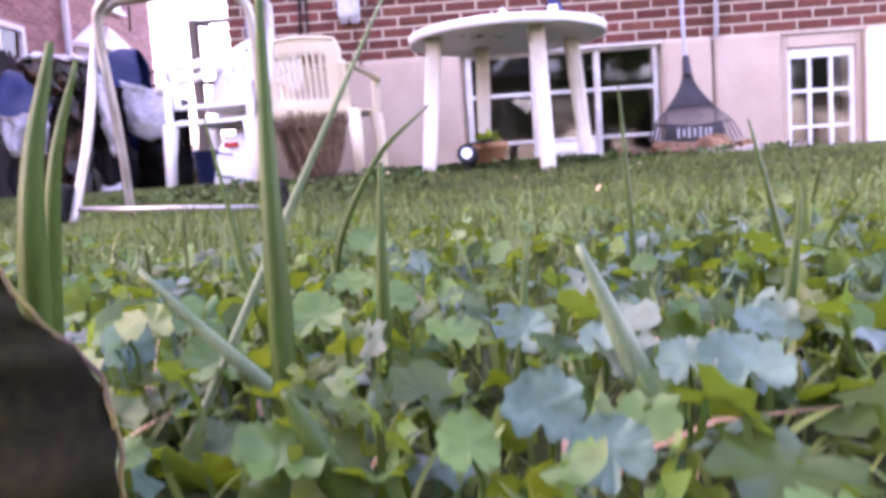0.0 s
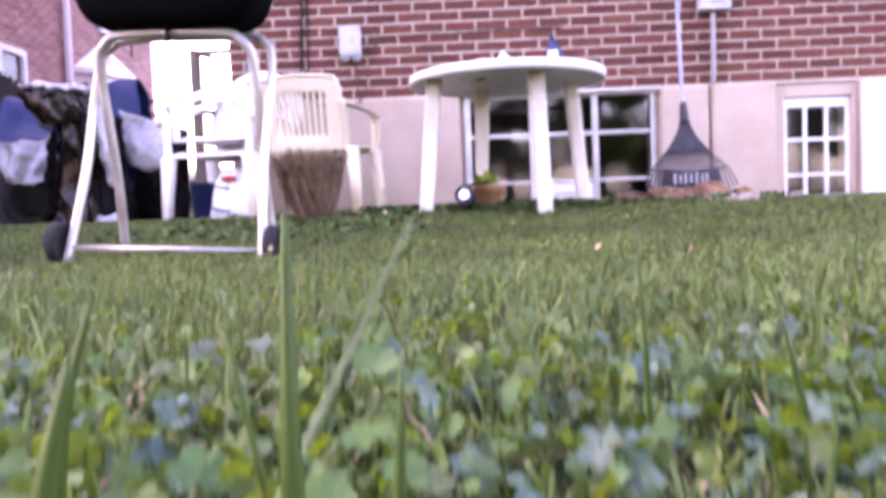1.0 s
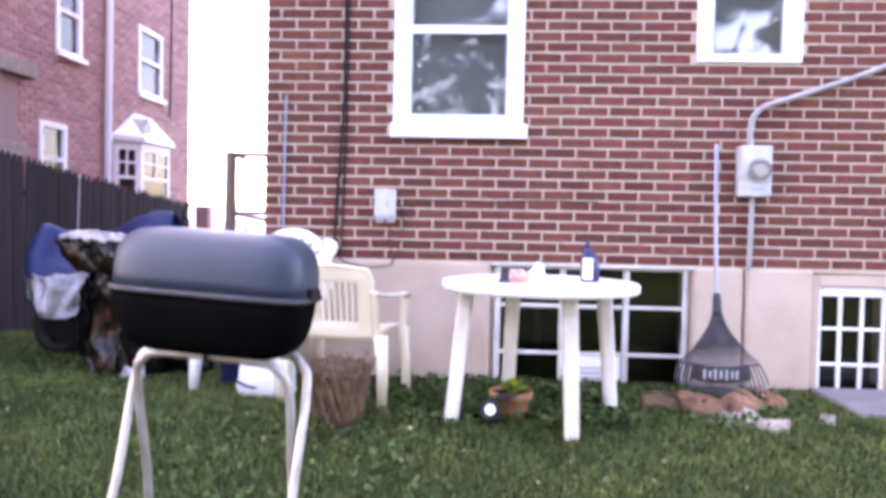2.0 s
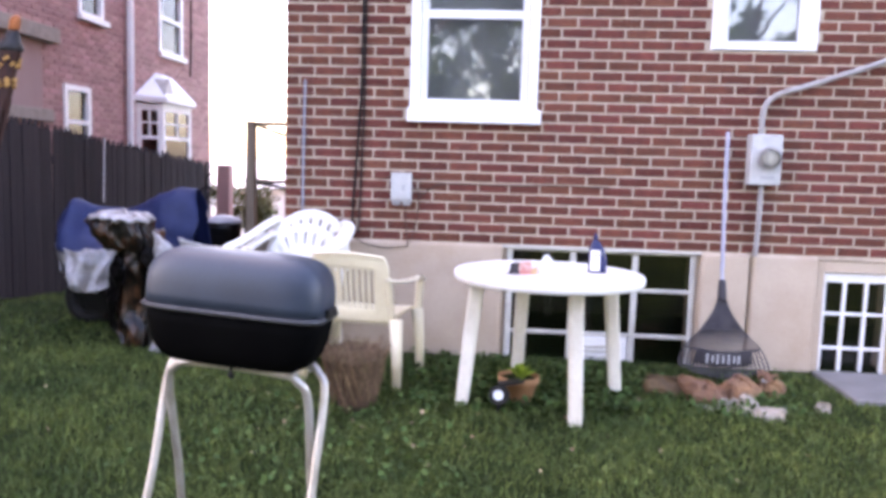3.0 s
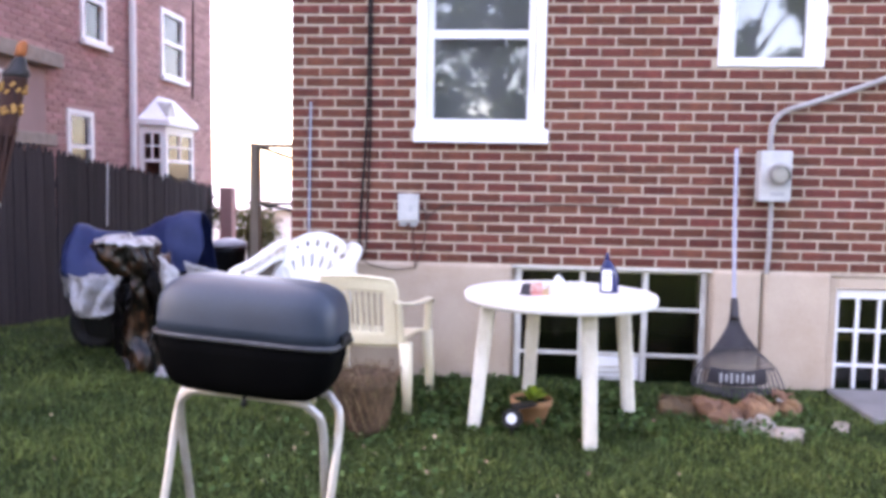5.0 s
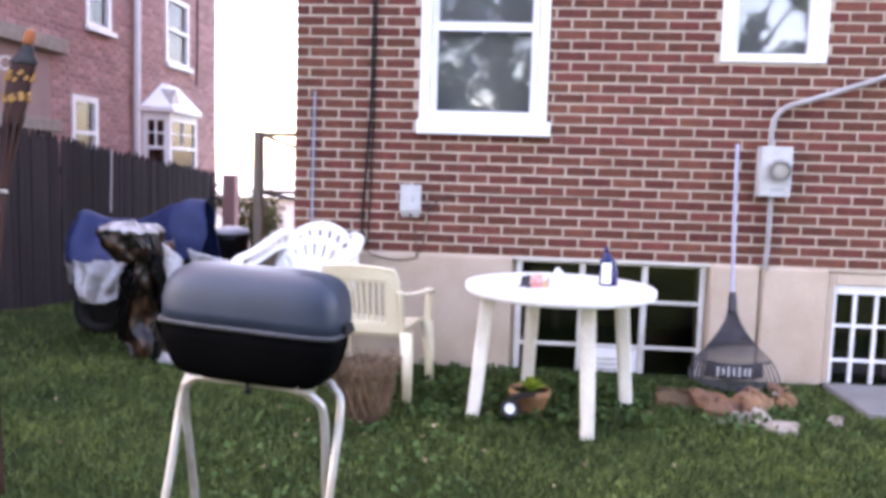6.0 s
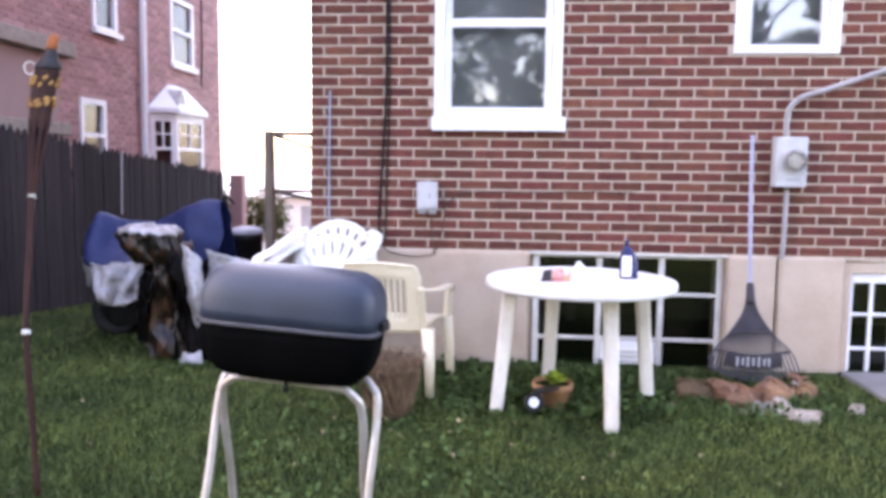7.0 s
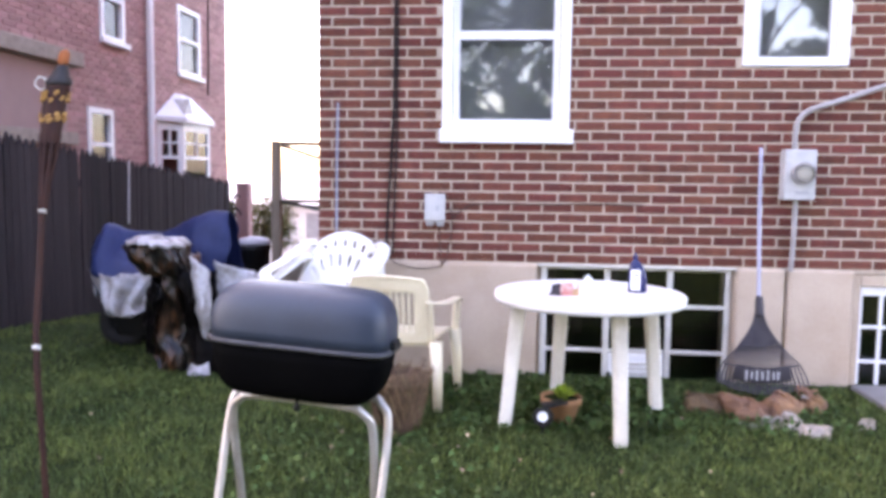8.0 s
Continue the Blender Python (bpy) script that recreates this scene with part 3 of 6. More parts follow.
# bay window with a small pitched roof
BY0, BY1, BOUT = 11.03, 12.63, 0.26
bay = part("bay_window", bx(NX - 0.02, NX + BOUT - 0.05, BY0 + 0.2, BY1 - 0.2, 0.70, 1.06, bevel=0.01), M_WHITE, nb, "white bay window with a small hipped roof")
plan = [(NX, BY0), (NX + BOUT, BY0 + 0.30), (NX + BOUT, BY1 - 0.30), (NX, BY1)]
for (ax, ay), (cx, cy) in zip(plan, plan[1:]):
    d = Vector((cx - ax, cy - ay, 0))
    L, d = d.length, d.normalized()
    out = Vector((d.y, -d.x, 0))
    f = bmesh.new()
    t, z0, z1 = 0.08, 1.06, 2.05
    for a in ((0, t, z0, z1), (L - t, L, z0, z1), (t, L - t, z1 - 0.12, z1), (t, L - t, z0, z0 + 0.07), (t, L - t, 1.52, 1.565), (L / 2 - 0.014, L / 2 + 0.014, 1.565, z1 - 0.12), (t, L - t, 1.74, 1.765)):
        box(f, a[0], a[1], 0.0, 0.05, a[2], a[3])
    g = box(bmesh.new(), t, L - t, 0.022, 0.03, z0 + 0.06, z1 - 0.1)
    for b in (f, g):
        for v in b.verts:
            v.co = Vector((ax, ay, 0)) + d * v.co.x - out * v.co.y + Vector((0, 0, v.co.z))
    fr = part("frame", f, M_WHITE, bay)
    pn = part("pane", g, M_GLASS, bay)
    pn.visible_shadow = False
r = bmesh.new()
e = 0.07
base = [(NX + 0.01, BY0 - e), (NX + BOUT + e, BY0 + 0.27), (NX + BOUT + e, BY1 - 0.27), (NX + 0.01, BY1 + e)]
lo = [r.verts.new((x, y, 2.05)) for x, y in base]
mid = [r.verts.new((x, y, 2.12)) for x, y in base]
top = [r.verts.new((NX + 0.01, BY0 + 0.60, 2.50)), r.verts.new((NX + 0.10, BY0 + 0.62, 2.46)), r.verts.new((NX + 0.10, BY1 - 0.62, 2.46)), r.verts.new((NX + 0.01, BY1 - 0.60, 2.50))]
for a, b in ((lo, mid), (mid, top)):
    for i in range(4):
        r.faces.new((a[i], a[(i + 1) % 4], b[(i + 1) % 4], b[i]))
r.faces.new(list(reversed(lo))), r.faces.new(top)
part("roof", r, M_WHITE, bay)
# small gablet on the roof's front
gb = bmesh.new()
yc = BY0 + 0.46
fr_, bk_ = [[gb.verts.new((x, yc + dy, z)) for dy, z in ((-0.20, 2.12), (0.20, 2.12), (0.0, 2.40))] for x in (NX + BOUT + 0.03, NX + 0.06)]
gb.faces.new(fr_), gb.faces.new(list(reversed(bk_)))
for i in range(3):
    gb.faces.new((fr_[i], bk_[i], bk_[(i + 1) % 3], fr_[(i + 1) % 3]))
part("gablet", gb, M_OLDWHITE, bay, "small weathered gablet")
# downpipe, band course and rendered panel under it
part("downpipe", tb([(NX + 0.06, 10.72, -0.6), (NX + 0.06, 10.76, 2.0), (NX + 0.06, 10.84, NTOP)], 0.045, 10), M_WHITE, nb, "white painted downpipe")
part("stone_band", bx(NX, NX + 0.13, 3.5, 8.98, 2.51, 2.68, bevel=0.012), M_PALEROCK, nb, "pale stone band")
part("rendered_panel", bx(NX - 0.02, NX + 0.03, 3.5, 8.76, 1.77, 2.508), M_PLASTER, nb, "pinkish rendered panel")
part("stone_ledge", bx(NX, NX + 0.10, 3.5, 8.87, 1.63, 1.768, bevel=0.01), M_PALEROCK, nb, "pale stone ledge")
part("cable", tb([(NX + 0.012, 12.9, 2.6), (NX + 0.012, 12.95, 3.4), (NX + 0.012, 12.97, 6.6)], 0.012, 6), M_CABLE, nb, "thin dark cable")

# ---- picket fence ----
FX = -4.95
fence = thing("picket_fence", (FX, 8.4, -0.2), "tall weathered dark grey wooden picket fence", "fence")


def fence_top(y):
    return 1.66 - 0.088 * (y - 6.7)


pk = bmesh.new()
vs = [(-0.046, 0), (0.046, 0), (0.046, 1.72), (0.0, 1.80), (-0.046, 1.72)]
lo = [pk.verts.new((0.0, a, b)) for a, b in vs]
hi = [pk.verts.new((0.018, a, b)) for a, b in vs]
pk.faces.new(list(reversed(lo))), pk.faces.new(hi)
for i in range(5):
    pk.faces.new((lo[i], lo[(i + 1) % 5], hi[(i + 1) % 5], hi[i]))
pk_me = mesh_from(pk, "picket", M_FENCE)
y, rng = 4.2, random.Random(3)
while y < 11.95:
    p = new("picket", pk_me)
    p.parent, p.matrix_parent_inverse = fence, Matrix.Translation(fence.location).inverted()
    p.matrix_basis = pose(FX + rng.uniform(-0.004, 0.004), y, fence_top(y) - 1.80 + rng.uniform(-0.02, 0.02), rng.uniform(-0.6, 0.6), 0, 0)
    y += 0.0985
for dz in (-0.35, -1.35):
    part("rail", tb([(FX - 0.035, 4.1, fence_top(4.1) + dz), (FX - 0.035, 12.0, fence_top(12.0) + dz)], 0.035, 4, n=0), M_FENCE, fence)
for py in (4.3, 6.7, 9.1, 11.6):
    part("post", bx(FX - 0.12, FX - 0.04, py - 0.045, py + 0.045, ground_z(FX, py) - 0.25, fence_top(py) - 0.1, bevel=0.006), M_FENCE, fence)
part("cord", tb([(FX + 0.03, 8.78, fence_top(8.8) - 0.02), (FX + 0.032, 8.74, 0.75)], 0.008, 6, n=0), M_WHITE, fence, "thin white cord hanging on the pickets")


# ---- grill on a folding tube stand ----
GC = Vector((-1.294, 2.775, 0.0))
TURN_G = -6.6


def swing(bm, centre=GC, deg=TURN_G, lean=2.7):
    m = Matrix.Translation(centre) @ Matrix.Rotation(radians(deg), 4, "Z") @ Matrix.Rotation(radians(lean), 4, "Y") @ Matrix.Translation(-centre)
    bmesh.ops.transform(bm, matrix=m, verts=bm.verts)
    return bm


grill = thing("barbecue_grill", (GC.x, GC.y, -0.095), "dark grey rounded barbecue grill on a tubular stand", "grill")
gx, gy = GC.x, GC.y
LID = [(0.805, 0.303, 0.127), (0.842, 0.303, 0.127), (0.882, 0.301, 0.125), (0.916, 0.294, 0.121), (0.944, 0.28, 0.111), (0.964, 0.26, 0.096), (0.977, 0.233, 0.077), (0.984, 0.178, 0.051), (0.986, 0.071, 0.024)]
part("lid", swing(loft(bmesh.new(), [(z, gx, gy, a, b) for z, a, b in LID], 96, 5.0)), M_LID, grill, smooth=True)
BOWL = [(0.612, 0.122, 0.04), (0.614, 0.193, 0.071), (0.621, 0.226, 0.087), (0.637, 0.252, 0.102), (0.664, 0.272, 0.113), (0.703, 0.286, 0.121), (0.75, 0.295, 0.125), (0.792, 0.299, 0.126)]
part("bowl", swing(loft(bmesh.new(), [(z, gx, gy, a, b) for z, a, b in BOWL], 96, 5.0)), M_BOWL, grill, "black enamel fire bowl", smooth=True)
RIM = [(0.793, 0.301, 0.126), (0.791, 0.311, 0.133), (0.798, 0.314, 0.135), (0.806, 0.31, 0.133), (0.808, 0.301, 0.126)]
part("rim", swing(loft(bmesh.new(), [(z, gx, gy, a, b) for z, a, b in RIM], 96, 5.5)), M_RIM, grill, smooth=True)
part("side_handle", swing(bx(gx + 0.302, gx + 0.319, gy - 0.04, gy + 0.04, 0.800, 0.832, bevel=0.007)), M_BLACKP, grill, "black end handle")
for s in (-1, 1):
    part("hinge", swing(bx(gx + s * 0.17 - 0.02, gx + s * 0.17 + 0.02, gy + 0.124, gy + 0.142, 0.780, 0.825, bevel=0.004)), M_RIM, grill)
part("vent_knob", swing(lathe(gx, gy - 0.05, [(0.005, 0.572), (0.010, 0.577), (0.010, 0.590), (0.006, 0.594), (0.006, 0.616)], 14)), M_BLACKP, grill, smooth=True)


def u_frame(y_foot, y_top, x_foot, x_top, z_top, foot_z):
    """An inverted-U leg frame: feet apart, rounded shoulders, level top bar."""
    pts = []
    for s in (-1, 1):
        side = [(gx + s * x_foot, y_foot, foot_z), (gx + s * (x_foot + 2 * x_top) / 3, y_foot + (y_top - y_foot) * 0.4, foot_z + (z_top - foot_z) * 0.4), (gx + s * (x_top + 0.01), y_foot + (y_top - y_foot) * 0.84, z_top - 0.10), (gx + s * (x_top - 0.022), y_foot + (y_top - y_foot) * 0.96, z_top - 0.024), (gx + s * (x_top - 0.095), y_top, z_top)]
        pts += side if s < 0 else list(reversed(side))
    return swing(tb(pts, 0.0145, 12, n=8))


# two crossing frames: the feet of each stand on the far side of its own top bar
part("front_leg_frame", u_frame(gy - 0.096, gy + 0.085, 0.311, 0.276, 0.610, -0.10), M_TUBE, grill, smooth=True)
part("rear_leg_frame", u_frame(gy + 0.160, gy - 0.025, 0.263, 0.240, 0.602, -0.10), M_TUBE, grill, smooth=True)
part("cross_bar", swing(tb([(gx - 0.306, gy - 0.084, -0.046), (gx + 0.306, gy - 0.084, -0.046)], 0.008, 8, n=0)), M_TUBE, grill, smooth=True)
for s in (-1, 1):
    wx = gx + s * 0.342
    w = bmesh.new()
    prof = [(0.036, -0.018), (0.054, -0.019), (0.063, -0.013), (0.063, 0.013), (0.054, 0.019), (0.036, 0.018)]
    loops = [[w.verts.new((wx + a, gy - 0.082 + r * math.cos(2 * math.pi * k / 32), -0.032 + r * math.sin(2 * math.pi * k / 32))) for k in range(32)] for r, a in prof]
    for a, b in zip(loops, loops[1:] + loops[:1]):
        for k in range(32):
            w.faces.new((a[k], a[(k + 1) % 32], b[(k + 1) % 32], b[k]))
    wheel = part("wheel", swing(w), M_RUBBER, grill, "black rubber wheel", smooth=True)
    h = bmesh.new()
    tube(h, [(wx + k, gy - 0.082, -0.032) for k in (-0.016, -0.010, 0.010, 0.016)], 0.0365, 24)
    part("hub", swing(h), M_BLACKP, wheel)

# ---- garden torch ----
torch = thing("garden_torch", (-2.47, 3.22, ground_z(-2.47, 3.22)), "dark bamboo garden torch with a golden woven head", "torch")


def on_torch(k):
    """A point along the leaning, slightly bowed torch; k is the way along it."""
    ks = (-0.09, 0.635, 1.185, 1.60, 1.82)
    return Vector((np.interp(k, ks, (-2.47, -2.556, -2.621, -2.662, -2.637)), np.interp(k, ks, (3.22, 3.32, 3.50, 3.68, 3.75)), np.interp(k, ks, (-0.06, 0.606, 1.171, 1.632, 1.905))))


def torch_rings(rows):
    return [(p.z, p.x, p.y, r, r) for p, r in ((on_torch(k), r) for k, r in rows)]


part("pole", tb([on_torch(k) for k in (-0.09, 0.2, 0.635, 0.9, 1.185, 1.30)], 0.0125, 10, r_end=0.015), M_BAMBOO, torch, smooth=True)
for k in (0.635, 1.185):
    part("ring", tb([on_torch(k - 0.010), on_torch(k + 0.010)], 0.0170, 12, n=0), M_OLDWHITE, torch, "pale ring", smooth=True)
for a in range(8):
    c, s = math.cos(a * math.pi / 4), math.sin(a * math.pi / 4)
    part("cane_strip", tb([on_torch(k) + Vector((c * r, s * r, 0)) for k, r in ((1.19, 0.013), (1.30, 0.020), (1.40, 0.031), (1.49, 0.040))], 0.008, 6), M_BAMBOO, torch)
part("woven_head", loft(bmesh.new(), torch_rings(((1.45, 0.034), (1.49, 0.043), (1.53, 0.047), (1.58, 0.050), (1.63, 0.050), (1.67, 0.054), (1.69, 0.047))), 20), M_BAMBOO, torch)
rng = random.Random(5)
for k, r, n in ((1.545, 0.050, 9), (1.562, 0.051, 7), (1.625, 0.053, 9), (1.645, 0.054, 6)):
    for j in range(n):
        a0, dk, lift = j * 2 * math.pi / n + rng.uniform(-0.2, 0.2), rng.uniform(-0.005, 0.005), rng.uniform(0.2, 0.5)
        part("weave_knot", tb([on_torch(k + dk - 0.006) + Vector((r * math.cos(a0), r * math.sin(a0), 0)), on_torch(k + dk + 0.008) + Vector((r * math.cos(a0 + lift), r * math.sin(a0 + lift), 0))], rng.uniform(0.006, 0.011), 6, n=0), M_WEAVE, torch)
p = on_torch(1.70)
part("canister", loft(bmesh.new(), torch_rings(((1.675, 0.048), (1.685, 0.057), (1.697, 0.057), (1.715, 0.040), (1.745, 0.028), (1.757, 0.020))), 20), M_IRON, torch, "dark grey fuel canister", smooth=True)
part("snuffer_cap", loft(bmesh.new(), torch_rings(((1.755, 0.018), (1.762, 0.024), (1.795, 0.024), (1.808, 0.018), (1.815, 0.007))), 16), M_ORANGE, torch, "rusty orange cap", smooth=True)
part("cap_ring", tb([(p.x - 0.060 + 0.028 * math.cos(a), p.y - 0.045, p.z - 0.02 + 0.028 * math.sin(a)) for a in np.linspace(0, 2 * math.pi, 16)], 0.0035, 6, n=0), M_OLDWHITE, torch)

# ---- round table ----
TC = (-0.155, 4.555)
table = thing("round_table", (TC[0], TC[1], 0.0), "round white plastic garden table standing in the grass", "table")
part("tabletop", lathe(*TC, [(0.30, 0.690), (0.470, 0.688), (0.497, 0.676), (0.508, 0.674), (0.515, 0.682), (0.516, 0.712), (0.510, 0.720), (0.495, 0.722), (0.485, 0.719), (0.10, 0.7195)], 72), M_RESIN, table, smooth=True)
for fx, fy in ((-0.598, 4.40), (-0.008, 4.205), (0.262, 4.74), (-0.30, 4.90)):
    dx, dy = fx - TC[0], fy - TC[1]
    leg = bmesh.new()
    q = []
    for z, k, w in ((-0.02, 1.0, 0.034), (0.02, 1.0, 0.036), (0.35, 0.93, 0.038), (0.66, 0.86, 0.041), (0.688, 0.855, 0.043)):
        q.append((z, TC[0] + dx * k, TC[1] + dy * k, w, w * 0.9))
    part("leg", loft(leg, q, 24, 5.0), M_AGED, table, smooth=False)

bottle = thing("bottle", (0.11, 4.6, 0.721), "navy blue plastic bottle with a white label on the table", "bottle")
part("body", loft(bmesh.new(), [(0.7205, 0.11, 4.6, 0.046, 0.028), (0.725, 0.11, 4.6, 0.05, 0.031), (0.80, 0.11, 4.6, 0.05, 0.031), (0.85, 0.104, 4.6, 0.043, 0.029), (0.885, 0.098, 4.6, 0.026, 0.021), (0.90, 0.095, 4.6, 0.014, 0.014)], 28, 2.8), M_NAVY, bottle, smooth=True)
part("cap", lathe(0.095, 4.6, [(0.013, 0.899), (0.013, 0.917), (0.009, 0.925), (0.005, 0.94)], 14), M_NAVY, bottle, smooth=True)
part("label", bx(0.068, 0.120, 4.5665, 4.5695, 0.733, 0.846, bevel=0.001, seg=1), M_WHITE, bottle, "white paper label")
for k in range(3):
    part("print_bar", bx(0.078, 0.112 - 0.006 * k, 4.5645, 4.566, 0.815 - 0.022 * k, 0.822 - 0.022 * k), M_NAVY, bottle)
pack = thing("crumpled_wrapper", (-0.27, 4.47, 0.721), "crumpled white, red and dark food wrapper on the table", "wrapper")
for nm, m, cx, cy, rx, ry, h, sd in (("foil", M_BAG, -0.30, 4.46, 0.075, 0.045, 0.05, 1), ("dark_fold", M_RAKE, -0.335, 4.405, 0.05, 0.014, 0.016, 2), ("red_fold", M_PRINT, -0.285, 4.40, 0.035, 0.010, 0.014, 3), ("orange_fold", M_PRINT2, -0.245, 4.408, 0.018, 0.010, 0.018, 4), ("white_fold", M_BAG, -0.185, 4.45, 0.05, 0.032, 0.072, 5)):
    part(nm, loft(bmesh.new(), [(0.7205, cx, cy, rx, ry), (0.7205 + h * 0.4, cx, cy, rx * 0.95, ry * 0.9), (0.7205 + h * 0.8, cx + 0.01, cy, rx * 0.6, ry * 0.55), (0.7205 + h, cx + 0.02, cy, rx * 0.15, ry * 0.15)], 18, 2.0, 0.35, 9, sd), m, pack)


# ---- resin chairs ----
def slotted(bm, place, nu, nv, open_cell, thick):
    """A panel over u, v in 0..1 with slots cut through, given thickness."""
    vs = [[bm.verts.new(place(i / nu, j / nv)) for i in range(nu + 1)] for j in range(nv + 1)]
    for j in range(nv):
        for i in range(nu):
            if not open_cell(i, j):
                bm.faces.new((vs[j][i], vs[j][i + 1], vs[j + 1][i + 1], vs[j + 1][i]))
    bmesh.ops.delete(bm, geom=[v for v in bm.verts if not v.link_faces], context="VERTS")
    bm.normal_update()
    bmesh.ops.solidify(bm, geom=bm.faces[:], thickness=thick)
    return bm


def resin_chair(m, material, label, fan, group, lift=0.0, legs=True):
    """An armchair, front towards its +y, placed by the matrix m."""
    ch = thing("garden_armchair", m.translation, label, "chair", group)

    def put(name, bm, note=""):
        bmesh.ops.transform(bm, matrix=m @ Matrix.Translation((0, 0, lift)), verts=bm.verts)
        return part(name, bm, material, ch, note, smooth=True)

    def seat_at(u, v):
        return ((u - 0.5) * (0.44 + 0.06 * v), -0.22 + 0.46 * v, 0.395 + 0.03 * v - 0.02 * math.sin(math.pi * u) * math.sin(math.pi * v) - 0.05 * max(0, v - 0.85) / 0.15 * 0.6)
    put("seat", slotted(bmesh.new(), seat_at, 25, 12, lambda i, j: False, -0.016))
    if fan:
        def back_at(u, v):
            a = math.pi * (1 - u)
            rx, rz = 0.07 + 0.24 * v, 0.05 + 0.33 * v
            z = 0.50 + rz * math.sin(a) ** 0.8
            return (rx * math.cos(a), -0.235 - 0.22 * (z - 0.41) - 0.03 * math.sin(a), z)
        put("backrest", slotted(bmesh.new(), back_at, 44, 12, lambda i, j: i % 4 == 2 and 6 < i < 38 and 7 <= j <= 9, 0.014))
        put("back_panel", slotted(bmesh.new(), lambda u, v: ((u - 0.5) * (0.44 + 0.09 * v), -0.225 - 0.05 * v, 0.39 + 0.14 * v), 12, 5, lambda i, j: False, 0.014))
    else:
        def back_at(u, v):
            x = (u - 0.5) * (0.43 + 0.05 * v) * (1 - 0.10 * max(0, v - 0.85) / 0.15)
            return (x, -0.225 - 0.10 * v - 0.035 * math.cos(math.pi * (u - 0.5)), 0.38 + (0.41 + 0.02 * math.sin(math.pi * u)) * v)
        put("backrest", slotted(bmesh.new(), back_at, 27, 14, lambda i, j: i % 2 == 1 and 4 < i < 22 and 3 <= j <= 10, 0.014))
        put("top_rail", tb([back_at(u, 1.0) for u in np.linspace(0.02, 0.98, 9)], 0.014, 8, 0.7, n=2))
    for s in (-1, 1):
        put("arm", tb([(s * 0.235, -0.345, 0.80), (s * 0.285, -0.30, 0.785), (s * 0.315, -0.18, 0.735), (s * 0.325, 0.0, 0.680), (s * 0.315, 0.18, 0.655), (s * 0.29, 0.235, 0.606)] if fan else [(s * 0.235, -0.30, 0.655), (s * 0.268, -0.20, 0.640), (s * 0.285, 0.0, 0.628), (s * 0.283, 0.18, 0.622), (s * 0.276, 0.235, 0.596)], 0.044 if fan else 0.029, 14, 0.58 if fan else 0.40))
        put("arm_post", tb([(s * 0.272, 0.225, 0.61), (s * 0.268, 0.232, 0.50), (s * 0.262, 0.235, 0.40)], 0.026, 10, 0.75))
        if legs:
            for nm, y0, y1 in (("front_leg", 0.235, 0.245), ("back_leg", -0.225, -0.275)):
                put(nm, loft(bmesh.new(), [(-0.02 - lift, s * 0.285, y1, 0.023, 0.027), (0.2, s * 0.275, (y0 + y1) / 2, 0.029, 0.033), (0.41, s * 0.258, y0, 0.036, 0.042)], 16, 4.0))
        put("back_stile", tb([(s * 0.225, -0.215, 0.38), (s * 0.236, -0.27, 0.55), (s * 0.236, -0.315, 0.67)], 0.020, 10, 0.7))
    return ch


resin_chair(pose(-1.225, 4.90, 0, 0, 0, -10) @ Matrix.Diagonal((1.02, 0.92, 0.955, 1)), M_CREAM, "cream resin garden armchair with a slatted back, turned to the wall", False, "")
resin_chair(pose(-1.80, 5.06, -0.02, 0, 0, 166), M_RESIN, "white resin garden armchair with a fan-slotted round back", True, "stacked white chairs")
resin_chair(pose(-1.765, 5.10, 0, 0, 0, 168), M_RESIN, "white resin garden armchair stacked on another one", True, "stacked white chairs", lift=0.075, legs=False)

# charcoal sack and its neighbours under the white chairs
sack = thing("charcoal_sack", (-1.70, 4.86, 0.0), "slumped white plastic sack with blue bands and a red mark", "sack")
part("sack_body", loft(bmesh.new(), [(-0.01, -1.70, 4.86, 0.14, 0.09), (0.03, -1.70, 4.86, 0.165, 0.105), (0.14, -1.70, 4.86, 0.155, 0.10), (0.22, -1.70, 4.87, 0.14, 0.08), (0.27, -1.69, 4.88, 0.12, 0.04), (0.30, -1.69, 4.89, 0.11, 0.012)], 40, 2.6, 0.12, 6, 3), M_BAG, sack, smooth=True)
for z in (0.07, 0.20):
    part("blue_band", tb([(-1.84, 4.775, z + 0.02), (-1.78, 4.747, z), (-1.72, 4.741, z - 0.01)], 0.014, 6, 0.4), M_BLUE, sack, "blue printed band")
part("red_mark", bx(-1.77, -1.69, 4.768, 4.79, 0.232, 0.262, bevel=0.004), M_RED, sack, "red printed mark")
solo("blue_bucket", lathe(-1.96, 5.16, [(0.09, -0.01), (0.105, 0.02), (0.12, 0.22), (0.127, 0.225), (0.127, 0.24), (0.115, 0.24), (0.10, 0.05)], 28), M_BLUE, "small blue plastic bucket behind the white chairs", "bucket", smooth=True)

